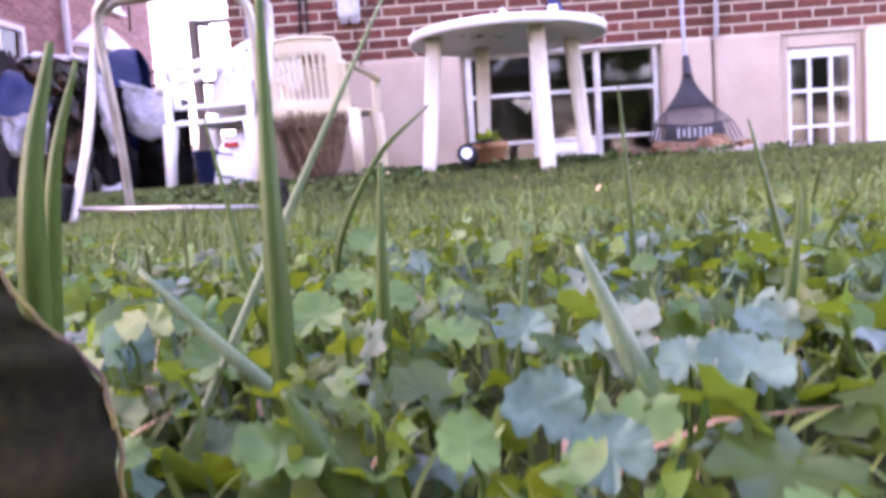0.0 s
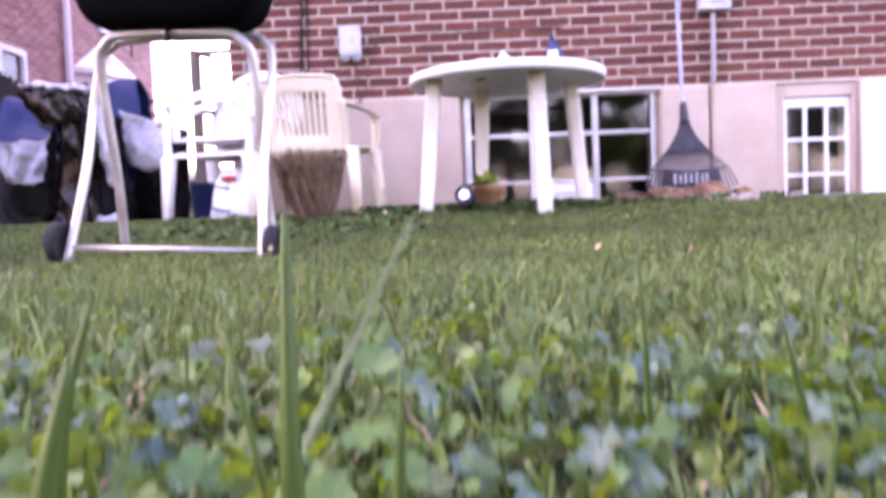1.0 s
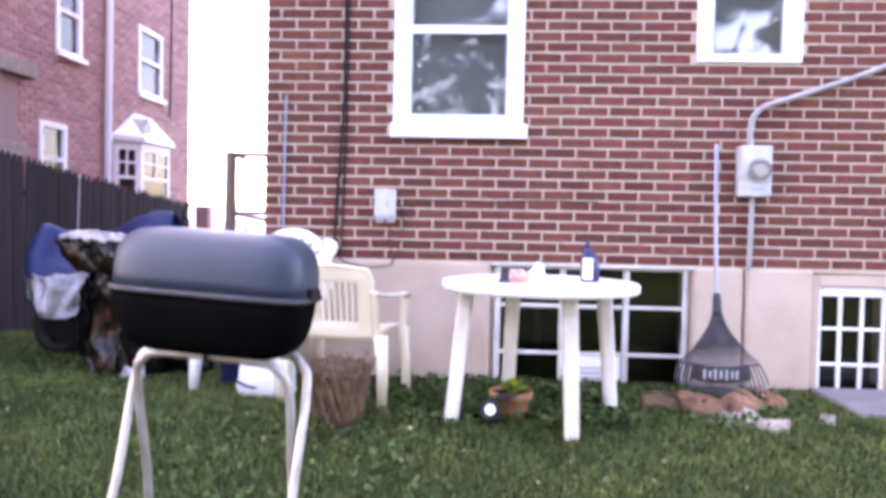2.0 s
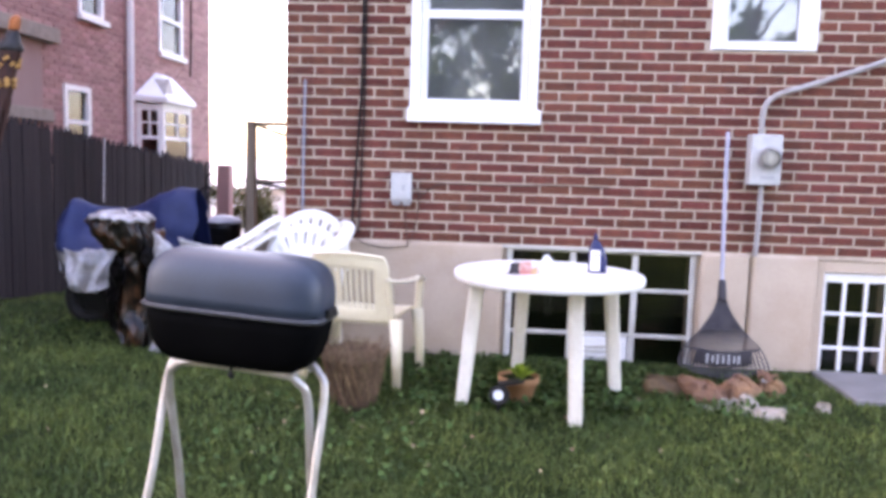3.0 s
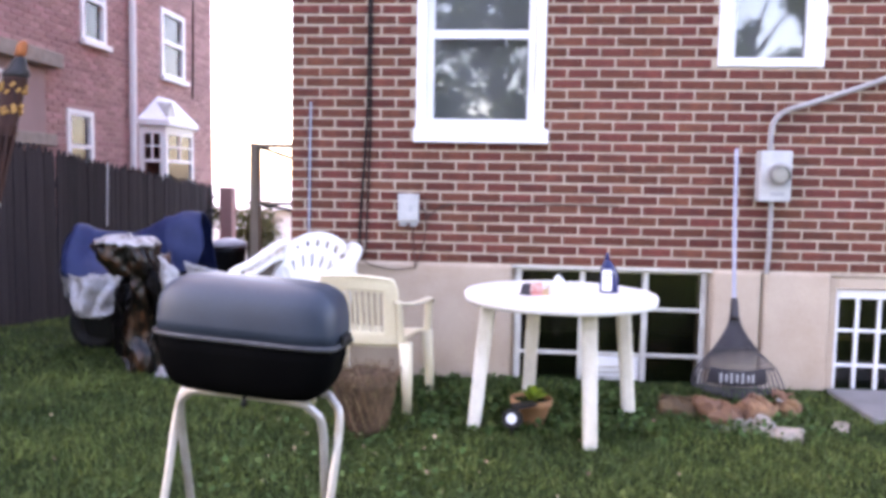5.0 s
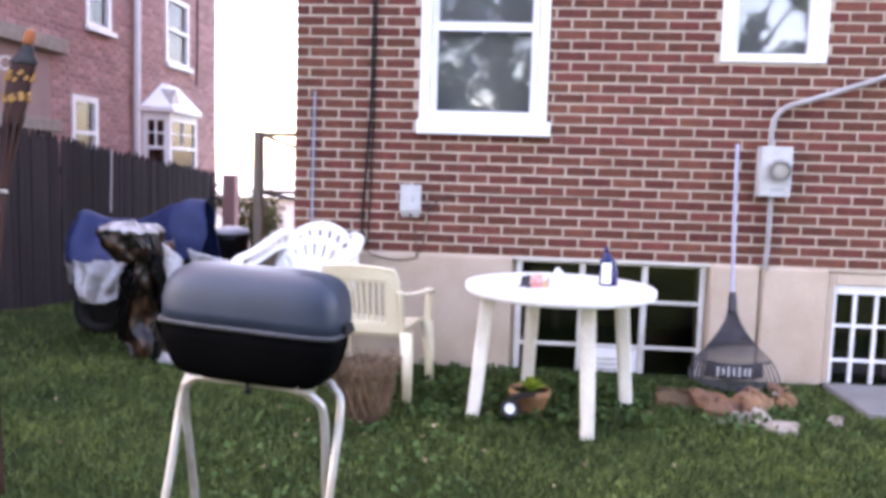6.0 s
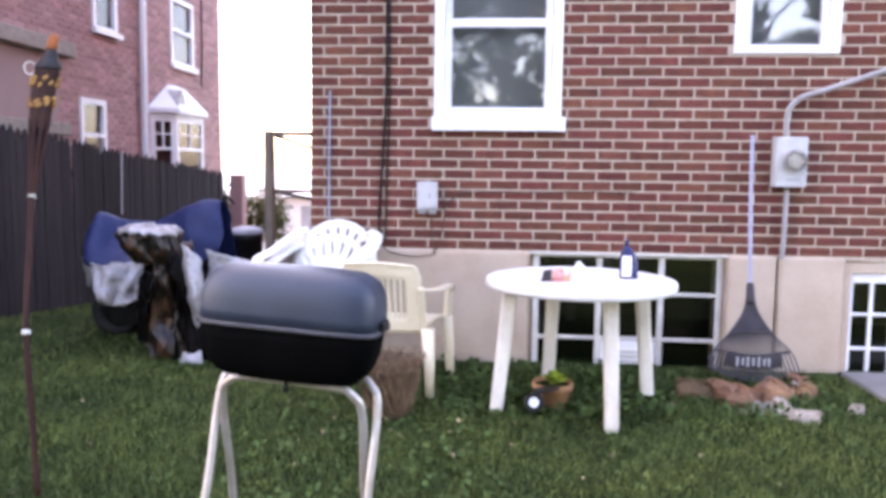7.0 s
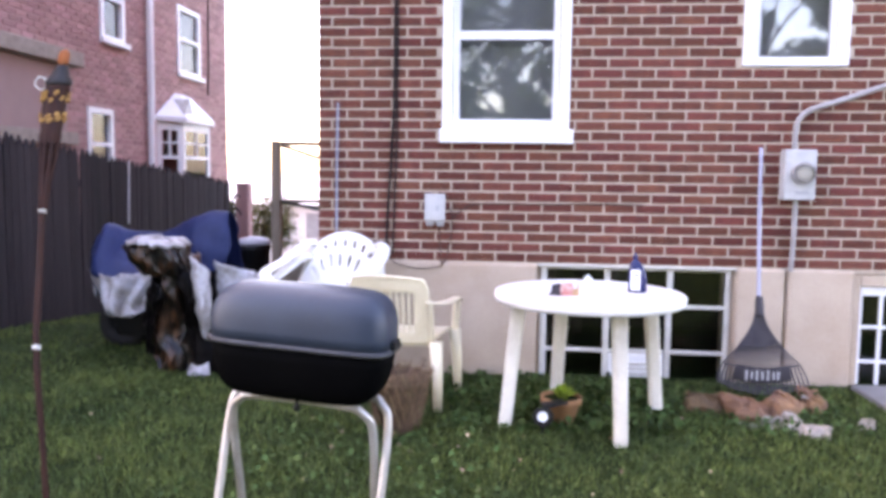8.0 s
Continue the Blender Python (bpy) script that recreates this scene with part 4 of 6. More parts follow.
# ---- coir planter with dead grass ----
PX = -1.165
planter = thing("coir_planter", (PX, 4.27, 0.0), "round brown coir planter overgrown with dead straw", "planter")
part("pot_body", loft(bmesh.new(), [(-0.02, PX, 4.27, 0.078, 0.078), (0.05, PX, 4.27, 0.090, 0.090), (0.155, PX, 4.27, 0.112, 0.112), (0.245, PX, 4.27, 0.132, 0.132), (0.272, PX, 4.27, 0.127, 0.127), (0.262, PX, 4.27, 0.07, 0.07)], 40, 2.0, 0.07, 9, 2), M_BASKET, planter, smooth=True)
st, rng = bmesh.new(), random.Random(8)
for k in range(900):
    a, r0 = rng.uniform(0, 6.283), 0.12 * math.sqrt(rng.random())
    hang = rng.uniform(0.03, 0.25) if rng.random() < 0.6 else rng.uniform(-0.085, 0.02)
    c, s = math.cos(a), math.sin(a)
    r1 = 0.135 + rng.uniform(0, 0.035)
    w = rng.uniform(-0.095, 0.095)
    pts = [(PX + r0 * c, 4.27 + r0 * s, 0.262), (PX + (r0 + r1) / 2 * c, 4.27 + (r0 + r1) / 2 * s, 0.285 + rng.uniform(0, 0.04)), (PX + r1 * c - w * s * 0.4, 4.27 + r1 * s + w * c * 0.4, 0.268), (PX + (r1 - 0.30 * hang) * c - w * s, 4.27 + (r1 - 0.30 * hang) * s + w * c, 0.268 - hang)]
    tube(st, pts, rng.uniform(0.0012, 0.0026), 3)
for v in st.verts:
    v.co.z += 0.012 * noise.noise(v.co * 25)
part("straw", st, M_STRAW, planter, "tangle of dead straw hanging over the rim")

# ---- flower pot with a lime green plant ----
pot = thing("flower_pot", (-0.295, 4.50, 0.0), "terracotta flower pot with a small lime green plant", "flower pot")
part("pot_body", lathe(-0.295, 4.50, [(0.070, -0.01), (0.074, 0.0), (0.100, 0.11), (0.112, 0.112), (0.115, 0.15), (0.106, 0.15), (0.10, 0.125)], 32), M_TERRA, pot, smooth=True)
part("soil", lathe(-0.295, 4.50, [(0.099, 0.118), (0.099, 0.132), (0.02, 0.137)], 24), M_SOIL, pot)
lf = bmesh.new()
for k in range(26):
    a, e, L = rng.uniform(0, 6.283), rng.uniform(0.4, 1.35), rng.uniform(0.05, 0.085)
    d = Vector((math.cos(a) * math.cos(e), math.sin(a) * math.cos(e), math.sin(e)))
    sd = Vector((-math.sin(a), math.cos(a), 0)) * L * 0.34
    o = Vector((-0.285 + rng.uniform(-0.02, 0.02), 4.50 + rng.uniform(-0.02, 0.02), 0.135))
    v = [o + d * L * 0.3, o + d * L * 0.75 + sd, o + d * L * 1.35 + Vector((0, 0, -0.01)), o + d * L * 0.75 - sd, o + d * L * 0.85 + Vector((0, 0, 0.008))]
    v = [lf.verts.new(q) for q in v]
    for a1, b1 in ((0, 1), (1, 2), (2, 3), (3, 0)):
        lf.faces.new((v[a1], v[b1], v[4]))
    tube(lf, [o, o + d * L * 0.4], 0.002, 4)
part("foliage", lf, M_LIME, pot, "lime green leaves")

# ---- solar spot light on a stake ----
spot = thing("solar_spotlight", (-0.40, 4.30, 0.0), "small black solar spotlight with a pale round lens", "light")
SF = Vector((-0.40, 4.285, 0.095))
aim = Vector((-0.16, -0.93, 0.25)).normalized()
hb = bmesh.new()
tube(hb, [SF + aim * k for k in (-0.075, -0.06, 0.0, 0.012)], 0.05, 24)
for v in hb.verts:
    d = (v.co - SF).dot(aim)
    if d < -0.065:
        v.co = SF + aim * d + (v.co - SF - aim * d) * 0.55
part("housing", hb, M_BLACKP, spot, smooth=False)
part("lens", tube(bmesh.new(), [SF + aim * 0.0125, SF + aim * 0.016], 0.027, 24), M_LENS, spot, "pale reflective lens")
part("stake", tb([(-0.40, 4.31, -0.08), (-0.40, 4.31, 0.075)], 0.009, 8, n=0), M_BLACKP, spot)
part("solar_panel", swing(bx(-0.405, -0.275, 4.30, 4.38, 0.145, 0.157, bevel=0.004), Vector((-0.34, 4.34, 0.15)), 20, -8), M_BLACKP, spot)

# ---- leaf rake leaning on the wall ----
rake = thing("leaf_rake", (0.965, 5.1, 0.0), "dark plastic leaf rake with a pale handle leaning on the wall", "rake")
NK = Vector((0.962, 5.24, 0.585))
part("handle", tb([NK + Vector((0, 0.0, -0.06)), Vector((0.985, 5.40, 1.1)), Vector((0.997, 5.478, 1.545))], 0.0125, 12), mat("blue_grey_handle", (0.36, 0.37, 0.44), (0.28, 0.28, 0.34), rough=0.45, bump=0.05, depth=0.001), rake, "pale blue-grey handle", smooth=True)
part("socket", tb([NK + Vector((0.001, 0.01, 0.035)), NK, NK + Vector((0.0, -0.02, -0.09))], 0.019, 12, r_end=0.03), M_RAKE, rake, smooth=True)


def tine(u):
    """A tine of the fan; u from -1 to 1 across the head."""
    w = u * 0.262
    return [NK + Vector((u * 0.012, 0, 0)), NK + Vector((w * 0.17, -0.03, -0.14)), NK + Vector((w * 0.50, -0.065, -0.27)), NK + Vector((w * 0.87, -0.10, -0.40 + 0.03 * u * u)), NK + Vector((w * 1.0, -0.125, -0.50 + 0.06 * u * u)), NK + Vector((w * 1.01, -0.165, -0.548 + 0.07 * u * u))]


for k in range(24):
    part("tine", tb(tine(-1 + 2 * k / 23), 0.0048, 5, 0.6, n=4, r_end=0.0075), M_RAKE, rake)
for lev, th in ((2.0, 0.010), (3.0, 0.016)):
    pts = []
    for u in np.linspace(-1, 1, 15):
        t = tine(u)
        pts.append(t[int(lev)] + Vector((0, -0.006, 0)))
    part("cross_band", tb(pts, th, 6, 0.35, n=2), M_RAKE, rake)
plate = [NK + Vector((u * 0.17, -0.122 - 0.012 * (1 - u * u), -0.435 + 0.02 * u * u)) for u in np.linspace(-1, 1, 9)]
part("name_band", tb(plate, 0.0055, 8, 9.0, n=2), M_RAKE, rake, "dark band across the tines")
for k, (u, hh) in enumerate(((-0.66, 0.062), (-0.44, 0.045), (-0.24, 0.066), (-0.02, 0.050), (0.20, 0.064), (0.42, 0.045), (0.60, 0.052))):
    c = NK + Vector((u * 0.15, -0.1455, -0.432))
    part("print_bar", bx(c.x - 0.007, c.x + 0.007, c.y - 0.002, c.y + 0.002, c.z - hh / 2, c.z + hh / 2, bevel=0.001, seg=1), M_GREYP, rake, "pale printed bar")
web = bmesh.new()
rows = [[web.verts.new(tine(u)[0].lerp(tine(u)[1], k / 3) if k <= 3 else tine(u)[1].lerp(tine(u)[2], (k - 3) / 4)) for u in np.linspace(-0.30, 0.30, 9)] for k in range(6)]
for a, b in zip(rows, rows[1:]):
    for i in range(8):
        web.faces.new((a[i], a[i + 1], b[i + 1], b[i]))
bmesh.ops.solidify(web, geom=web.faces[:], thickness=0.006)
part("web", web, M_RAKE, rake)

# ---- stones at the wall's foot ----
for i, (x, y, rx, ry, h, m) in enumerate([(0.56, 4.84, 0.14, 0.10, 0.10, M_ROCK), (0.75, 4.76, 0.16, 0.11, 0.14, M_ROCK), (0.98, 4.80, 0.13, 0.10, 0.13, M_ROCK), (1.14, 4.92, 0.11, 0.08, 0.10, M_ROCK), (0.62, 5.10, 0.12, 0.09, 0.06, M_ROCK), (0.80, 4.58, 0.12, 0.07, 0.035, M_PALEROCK), (1.00, 4.54, 0.15, 0.07, 0.045, M_PALEROCK), (1.20, 4.98, 0.045, 0.035, 0.065, M_PALEROCK), (1.36, 4.62, 0.045, 0.035, 0.04, M_PALEROCK), (1.30, 5.2, 0.10, 0.07, 0.05, M_ROCK)]):
    bm = loft(bmesh.new(), [(-0.02, x, y, rx * 0.9, ry * 0.9), (h * 0.4, x, y, rx, ry), (h * 0.85, x, y, rx * 0.88, ry * 0.85), (h, x, y, rx * 0.5, ry * 0.5), (h * 1.02, x, y, rx * 0.1, ry * 0.1)], 22, 2.6, 0.18, 7, i * 3)
    bmesh.ops.transform(bm, matrix=Matrix.Translation((x, y, 0)) @ Matrix.Rotation(i * 1.9, 4, "Z") @ Matrix.Rotation(0.16 * math.sin(i * 2.3), 4, "X") @ Matrix.Translation((-x, -y, 0)), verts=bm.verts)
    rough_up(bm, 0.075, 5, i * 2.1), rough_up(bm, 0.03, 13, i)
    for v in bm.verts:
        v.co.z *= 0.72
    solo("stone", bm, m, "pale flat stone lying in the grass" if m is M_PALEROCK else "brown field stone at the foot of the wall", "stone", group="stones by the wall", smooth=False)

# ---- boxes, meter and cables on the wall ----
jb = thing("junction_box", (-1.097, WALL_Y, 1.12), "pale grey electrical box on the brick wall", "electrical box")
part("box_body", bx(-1.163, -1.034, WALL_Y - 0.075, WALL_Y + 0.004, 1.030, 1.218, bevel=0.006), M_BOX, jb)
part("box_lid", bx(-1.167, -1.030, WALL_Y - 0.084, WALL_Y - 0.0755, 1.046, 1.222, bevel=0.004), M_BOX, jb)
for x in (-1.135, -1.066):
    part("connector", bx(x - 0.024, x + 0.024, WALL_Y - 0.06, WALL_Y - 0.01, 1.006, 1.0295, bevel=0.004), M_GREYP, jb)
part("logo_plate", bx(-1.088, -1.07, WALL_Y - 0.088, WALL_Y - 0.0845, 1.105, 1.145, bevel=0.002), M_GREYP, jb)
solo("box_cable", tb([(-1.07, WALL_Y - 0.03, 1.01), (-1.07, WALL_Y - 0.02, 0.93), (-1.062, WALL_Y - 0.025, 0.84), (-1.055, WALL_Y - 0.03, 0.765), (-1.05, WALL_Y - 0.035, 0.735), (-1.08, WALL_Y - 0.035, 0.728), (-1.2, WALL_Y - 0.035, 0.715), (-1.36, WALL_Y - 0.03, 0.745), (-1.42, WALL_Y - 0.02, 0.80)], 0.004, 6), M_BROWNC, "thin brown cable looping below the grey box", "cable")
solo("side_cable", tb([(-1.03, WALL_Y - 0.03, 1.13), (-0.99, WALL_Y - 0.025, 1.10), (-0.99, WALL_Y - 0.02, 0.95), (-1.02, WALL_Y - 0.02, 0.80), (-1.055, WALL_Y - 0.03, 0.74)], 0.004, 6), M_BROWNC, "thin brown cable beside the grey box", "cable")
solo("wall_cable", tb([(-1.375, WALL_Y - 0.012, 5.0), (-1.382, WALL_Y - 0.012, 2.2), (-1.40, WALL_Y - 0.013, 1.5), (-1.425, WALL_Y - 0.014, 1.1), (-1.435, WALL_Y - 0.016, 0.80)], 0.008, 6), M_CABLE, "black cable running down the brick wall", "cable")
solo("wall_cable", tb([(-1.355, WALL_Y - 0.012, 5.0), (-1.365, WALL_Y - 0.012, 2.0), (-1.372, WALL_Y - 0.013, 1.4), (-1.39, WALL_Y - 0.014, 0.80)], 0.006, 6), M_CABLE, "black cable running down the brick wall", "cable")
solo("wall_conduit", tb([(-1.768, WALL_Y - 0.012, 1.82), (-1.775, WALL_Y - 0.012, 1.4), (-1.778, WALL_Y - 0.012, 0.60)], 0.0085, 8), M_GCABLE, "thin blue-grey conduit on the brick wall", "conduit")
solo("course_cable", tb([(-0.99, WALL_Y - 0.010, 1.055), (-0.915, WALL_Y - 0.010, 1.116), (-0.811, WALL_Y - 0.010, 1.155), (-0.438, WALL_Y - 0.010, 1.157), (-0.07, WALL_Y - 0.010, 1.167), (0.272, WALL_Y - 0.010, 1.165)], 0.0045, 6), M_BROWNC, "thin brown cable running along a brick course from the box", "cable")
mt = thing("electric_meter", (1.228, WALL_Y, 1.37), "grey electric meter box with a round glass dial", "meter")
part("meter_box", bx(1.130, 1.326, WALL_Y - 0.095, WALL_Y + 0.004, 1.217, 1.536, bevel=0.008), M_BOX, mt)
ring = tube(bmesh.new(), [(1.243, WALL_Y - 0.0955, 1.385), (1.243, WALL_Y - 0.125, 1.385)], 0.072, 28)
part("dial_ring", ring, M_COND, mt, smooth=False)
part("dial_glass", tube(bmesh.new(), [(1.243, WALL_Y - 0.1255, 1.385), (1.243, WALL_Y - 0.165, 1.385), (1.243, WALL_Y - 0.178, 1.385)], 0.056, 28, r_end=0.046), M_METERGLASS, mt, "round glass cover")
part("dial_face", tube(bmesh.new(), [(1.243, WALL_Y - 0.127, 1.385), (1.243, WALL_Y - 0.135, 1.385)], 0.048, 28), M_OLDWHITE, mt, "pale meter dial")
part("name_plate", bx(1.20, 1.285, WALL_Y - 0.099, WALL_Y - 0.0955, 1.255, 1.278, bevel=0.001, seg=1), M_GREYP, mt)
solo("meter_conduit", tb([(1.20, WALL_Y - 0.045, 1.537), (1.20, WALL_Y - 0.045, 1.64), (1.215, WALL_Y - 0.045, 1.72), (1.28, WALL_Y - 0.045, 1.785), (1.40, WALL_Y - 0.045, 1.825), (1.62, WALL_Y - 0.045, 1.90), (1.95, WALL_Y - 0.045, 2.02), (2.6, WALL_Y - 0.045, 2.3)], 0.018, 10), M_COND, "grey conduit bending up from the meter", "conduit", smooth=True)
solo("lower_conduit", tb([(1.225, WALL_Y - 0.04, 1.2165), (1.225, WALL_Y - 0.04, 0.95), (1.222, WALL_Y - 0.035, 0.80), (1.220, WALL_Y - 0.028, 0.755)], 0.017, 10), M_COND, "grey conduit below the meter", "conduit", smooth=True)

# ---- covered machine by the fence ----
cov = thing("covered_motorcycle", (-3.25, 6.0, 0.0), "blue and silver tarp draped over a two-humped machine", "cover")


def drape(rows, seed, amp, n=40):
    """A sheet through rows of points, smoothed both ways, with folds."""
    lines = [spline(r, 7) for r in rows]
    cols = [spline([ln[i] for ln in lines], 6) for i in range(len(lines[0]))]
    bm = bmesh.new()
    vs = [[bm.verts.new(p + amp * noise.noise_vector(p * 5.5 + Vector((seed, 0, 0))) + amp * 0.5 * noise.noise_vector(p * 13 + Vector((0, seed, 0)))) for p in c] for c in cols]
    for a, b in zip(vs, vs[1:]):
        for i in range(len(a) - 1):
            bm.faces.new((a[i], a[i + 1], b[i + 1], b[i]))
    bm.normal_update()
    # an inner skin a few millimetres behind, joined round the hem
    inn = [[bm.verts.new(v.co - v.normal * 0.005) for v in r] for r in vs]
    for a, b in zip(inn, inn[1:]):
        for i in range(len(a) - 1):
            bm.faces.new((a[i + 1], a[i], b[i], b[i + 1]))
    rim = [vs[0], [r[-1] for r in vs], vs[-1][::-1], [r[0] for r in vs][::-1]]
    rim2 = [inn[0], [r[-1] for r in inn], inn[-1][::-1], [r[0] for r in inn][::-1]]
    for a, b in zip(rim, rim2):
        for i in range(len(a) - 1):
            bm.faces.new((a[i], b[i], b[i + 1], a[i + 1]))
    return bm


def crumple(bm, amp=1.0, seed=0.0):
    """Sharp creases and hanging folds, as in a heavy wet tarp."""
    for v in bm.verts:
        p = v.co + Vector((seed, 0, 0))
        a = noise.noise_vector(p * Vector((4.5, 4.5, 2.4)) + Vector((7, 0, 5)))
        b = noise.noise_vector(p * Vector((10, 10, 5)) + Vector((3, 1, 0)))
        c = noise.noise_vector(p * 23)
        fold = Vector((abs(b.x) - 0.2, abs(b.y) - 0.2, 0.3 * b.z))
        v.co += amp * (Vector((a.x, a.y, 0.2 * a.z)) * 0.085 + fold * 0.10 + Vector((abs(c.x), abs(c.y), c.z)) * 0.028)
    return bm


# rows run from the left end to the right end; from the near hem over the ridge to the far hem
part("blue_sheet", drape([
    [(-3.70, 5.78, 0.60), (-3.60, 5.66, 0.57), (-3.44, 5.66, 0.55), (-3.24, 5.78, 0.60), (-3.00, 5.84, 0.58), (-2.86, 5.82, 0.56), (-2.70, 5.86, 0.56)],
    [(-3.72, 5.86, 0.78), (-3.62, 5.80, 0.82), (-3.46, 5.86, 0.70), (-3.24, 5.92, 0.74), (-3.02, 5.90, 0.84), (-2.86, 5.86, 0.82), (-2.69, 5.90, 0.80)],
    [(-3.69, 5.98, 0.88), (-3.62, 5.96, 0.945), (-3.48, 6.00, 0.885), (-3.22, 6.03, 0.885), (-3.03, 6.02, 0.995), (-2.88, 6.00, 1.03), (-2.72, 6.02, 1.04)],
    [(-3.71, 6.15, 0.80), (-3.60, 6.2, 0.78), (-3.44, 6.2, 0.72), (-3.22, 6.2, 0.72), (-3.00, 6.2, 0.82), (-2.86, 6.2, 0.86), (-2.69, 6.16, 0.84)],
    [(-3.73, 6.25, 0.4), (-3.60, 6.3, 0.35), (-3.42, 6.3, 0.3), (-3.22, 6.3, 0.3), (-3.00, 6.3, 0.3), (-2.88, 6.3, 0.3), (-2.68, 6.26, 0.3)]], 3, 0.024), M_BLUE, cov, "blue upper sheet", smooth=True)
part("silver_skirt", crumple(drape([
    [(-3.50, 5.66, 0.33), (-3.41, 5.62, 0.30), (-3.31, 5.62, 0.30), (-3.20, 5.68, 0.40)],
    [(-3.62, 5.70, 0.44), (-3.52, 5.62, 0.42), (-3.38, 5.62, 0.42), (-3.16, 5.70, 0.52)],
    [(-3.71, 5.76, 0.62), (-3.60, 5.645, 0.60), (-3.44, 5.645, 0.585), (-3.14, 5.74, 0.66)]], 5, 0.03), 0.7, 2.0), M_SILVER, cov, "crumpled silver lower edge", smooth=True)
part("end_skirt", drape([
    [(-3.71, 5.77, 0.62), (-3.73, 5.95, 0.62), (-3.73, 6.22, 0.52)],
    [(-3.62, 5.71, 0.42), (-3.68, 5.95, 0.36), (-3.71, 6.22, 0.30)]], 7, 0.02), M_SILVER, cov, smooth=True)
for x in (-3.55, -2.95):
    tyre = bmesh.new()
    loops = [[tyre.verts.new((x + (0.145 + 0.06 * math.cos(b)) * math.cos(a), 5.98 + 0.06 * math.sin(b), 0.185 + (0.145 + 0.06 * math.cos(b)) * math.sin(a))) for b in np.linspace(0, 2 * math.pi, 12, endpoint=False)] for a in np.linspace(0, 2 * math.pi, 28, endpoint=False)]
    for i in range(28):
        for j in range(12):
            tyre.faces.new((loops[i][j], loops[(i + 1) % 28][j], loops[(i + 1) % 28][(j + 1) % 12], loops[i][(j + 1) % 12]))
    part("tyre", tyre, M_RUBBER, cov, smooth=True)
part("frame_box", loft(bmesh.new(), [(0.10, -3.25, 5.98, 0.36, 0.10), (0.3, -3.25, 5.98, 0.42, 0.13), (0.6, -3.25, 5.98, 0.38, 0.12), (0.74, -3.25, 5.98, 0.30, 0.08)], 24, 3), M_BLACKP, cov, "black machine body under the cover")

def fine(bm, cuts=2):
    bmesh.ops.subdivide_edges(bm, edges=bm.edges[:], cuts=cuts, use_grid_fill=True)
    return bm


tarp = thing("tarp_covered_stand", (-2.88, 5.35, 0.0), "brown and black tarp over a tall stand with a silver top", "cover")
# narrow twisted body under an overhanging hood
stem = [(-0.01, -2.83, 5.36, 0.16, 0.14), (0.10, -2.84, 5.36, 0.145, 0.13), (0.25, -2.85, 5.37, 0.13, 0.12), (0.40, -2.86, 5.37, 0.125, 0.115), (0.55, -2.86, 5.36, 0.13, 0.115), (0.66, -2.87, 5.35, 0.14, 0.12), (0.78, -2.89, 5.33, 0.15, 0.13)]
part("tarp_body", crumple(fine(loft(bmesh.new(), stem, 60, 2.4, 0.12, 7, 4)), 1.0), M_CAMO, tarp, smooth=True)
part("hood", crumple(fine(loft(bmesh.new(), [(0.655, -2.86, 5.33, 0.13, 0.12), (0.70, -2.89, 5.31, 0.155, 0.14), (0.77, -2.93, 5.29, 0.175, 0.16), (0.84, -2.955, 5.28, 0.185, 0.165), (0.865, -2.95, 5.29, 0.175, 0.16), (0.872, -2.95, 5.29, 0.10, 0.08)], 60, 2.8, 0.10, 7, 2)), 0.55, 4.0), M_CAMO, tarp, "dark brown tarp hood", smooth=True)
part("silver_top", crumple(fine(swing(loft(bmesh.new(), [(0.858, -2.945, 5.29, 0.192, 0.175), (0.872, -2.945, 5.29, 0.196, 0.18), (0.890, -2.94, 5.29, 0.17, 0.15), (0.899, -2.93, 5.30, 0.13, 0.10), (0.900, -2.93, 5.30, 0.03, 0.02)], 40, 2.8, 0.14, 7, 6), Vector((-2.945, 5.29, 0.87)), 14, 4), 1), 0.30, 4.0), M_SILVER, tarp, "silver tarp top", smooth=True)
part("silver_flap", crumple(drape([
    [(-2.72, 5.24, 0.80), (-2.65, 5.22, 0.76), (-2.57, 5.25, 0.70)],
    [(-2.69, 5.20, 0.60), (-2.62, 5.17, 0.56), (-2.55, 5.21, 0.53)],
    [(-2.66, 5.20, 0.42), (-2.60, 5.17, 0.38), (-2.55, 5.20, 0.36)],
    [(-2.64, 5.21, 0.30), (-2.60, 5.19, 0.24), (-2.57, 5.20, 0.27)]], 9, 0.03), 0.25), M_SILVER, tarp, "silver flap of the tarp", smooth=True)
part("silver_shoulder", crumple(drape([
    [(-2.60, 5.40, 0.74), (-2.48, 5.42, 0.70), (-2.34, 5.46, 0.66)],
    [(-2.58, 5.36, 0.56), (-2.46, 5.36, 0.52), (-2.32, 5.42, 0.50)],
    [(-2.56, 5.36, 0.40), (-2.44, 5.36, 0.36), (-2.30, 5.42, 0.36)]], 14, 0.03), 0.4), M_SILVER, tarp, "silver flap of the tarp", smooth=True)
part("side_fold", crumple(drape([
    [(-2.78, 5.22, 0.70), (-2.68, 5.22, 0.70), (-2.58, 5.32, 0.66)],
    [(-2.76, 5.23, 0.40), (-2.66, 5.20, 0.40), (-2.54, 5.30, 0.38)],
    [(-2.72, 5.21, 0.0), (-2.60, 5.20, 0.0), (-2.48, 5.30, 0.0)]], 33, 0.04), 0.6), M_BLACKT, tarp, "black fold of the tarp", smooth=True)
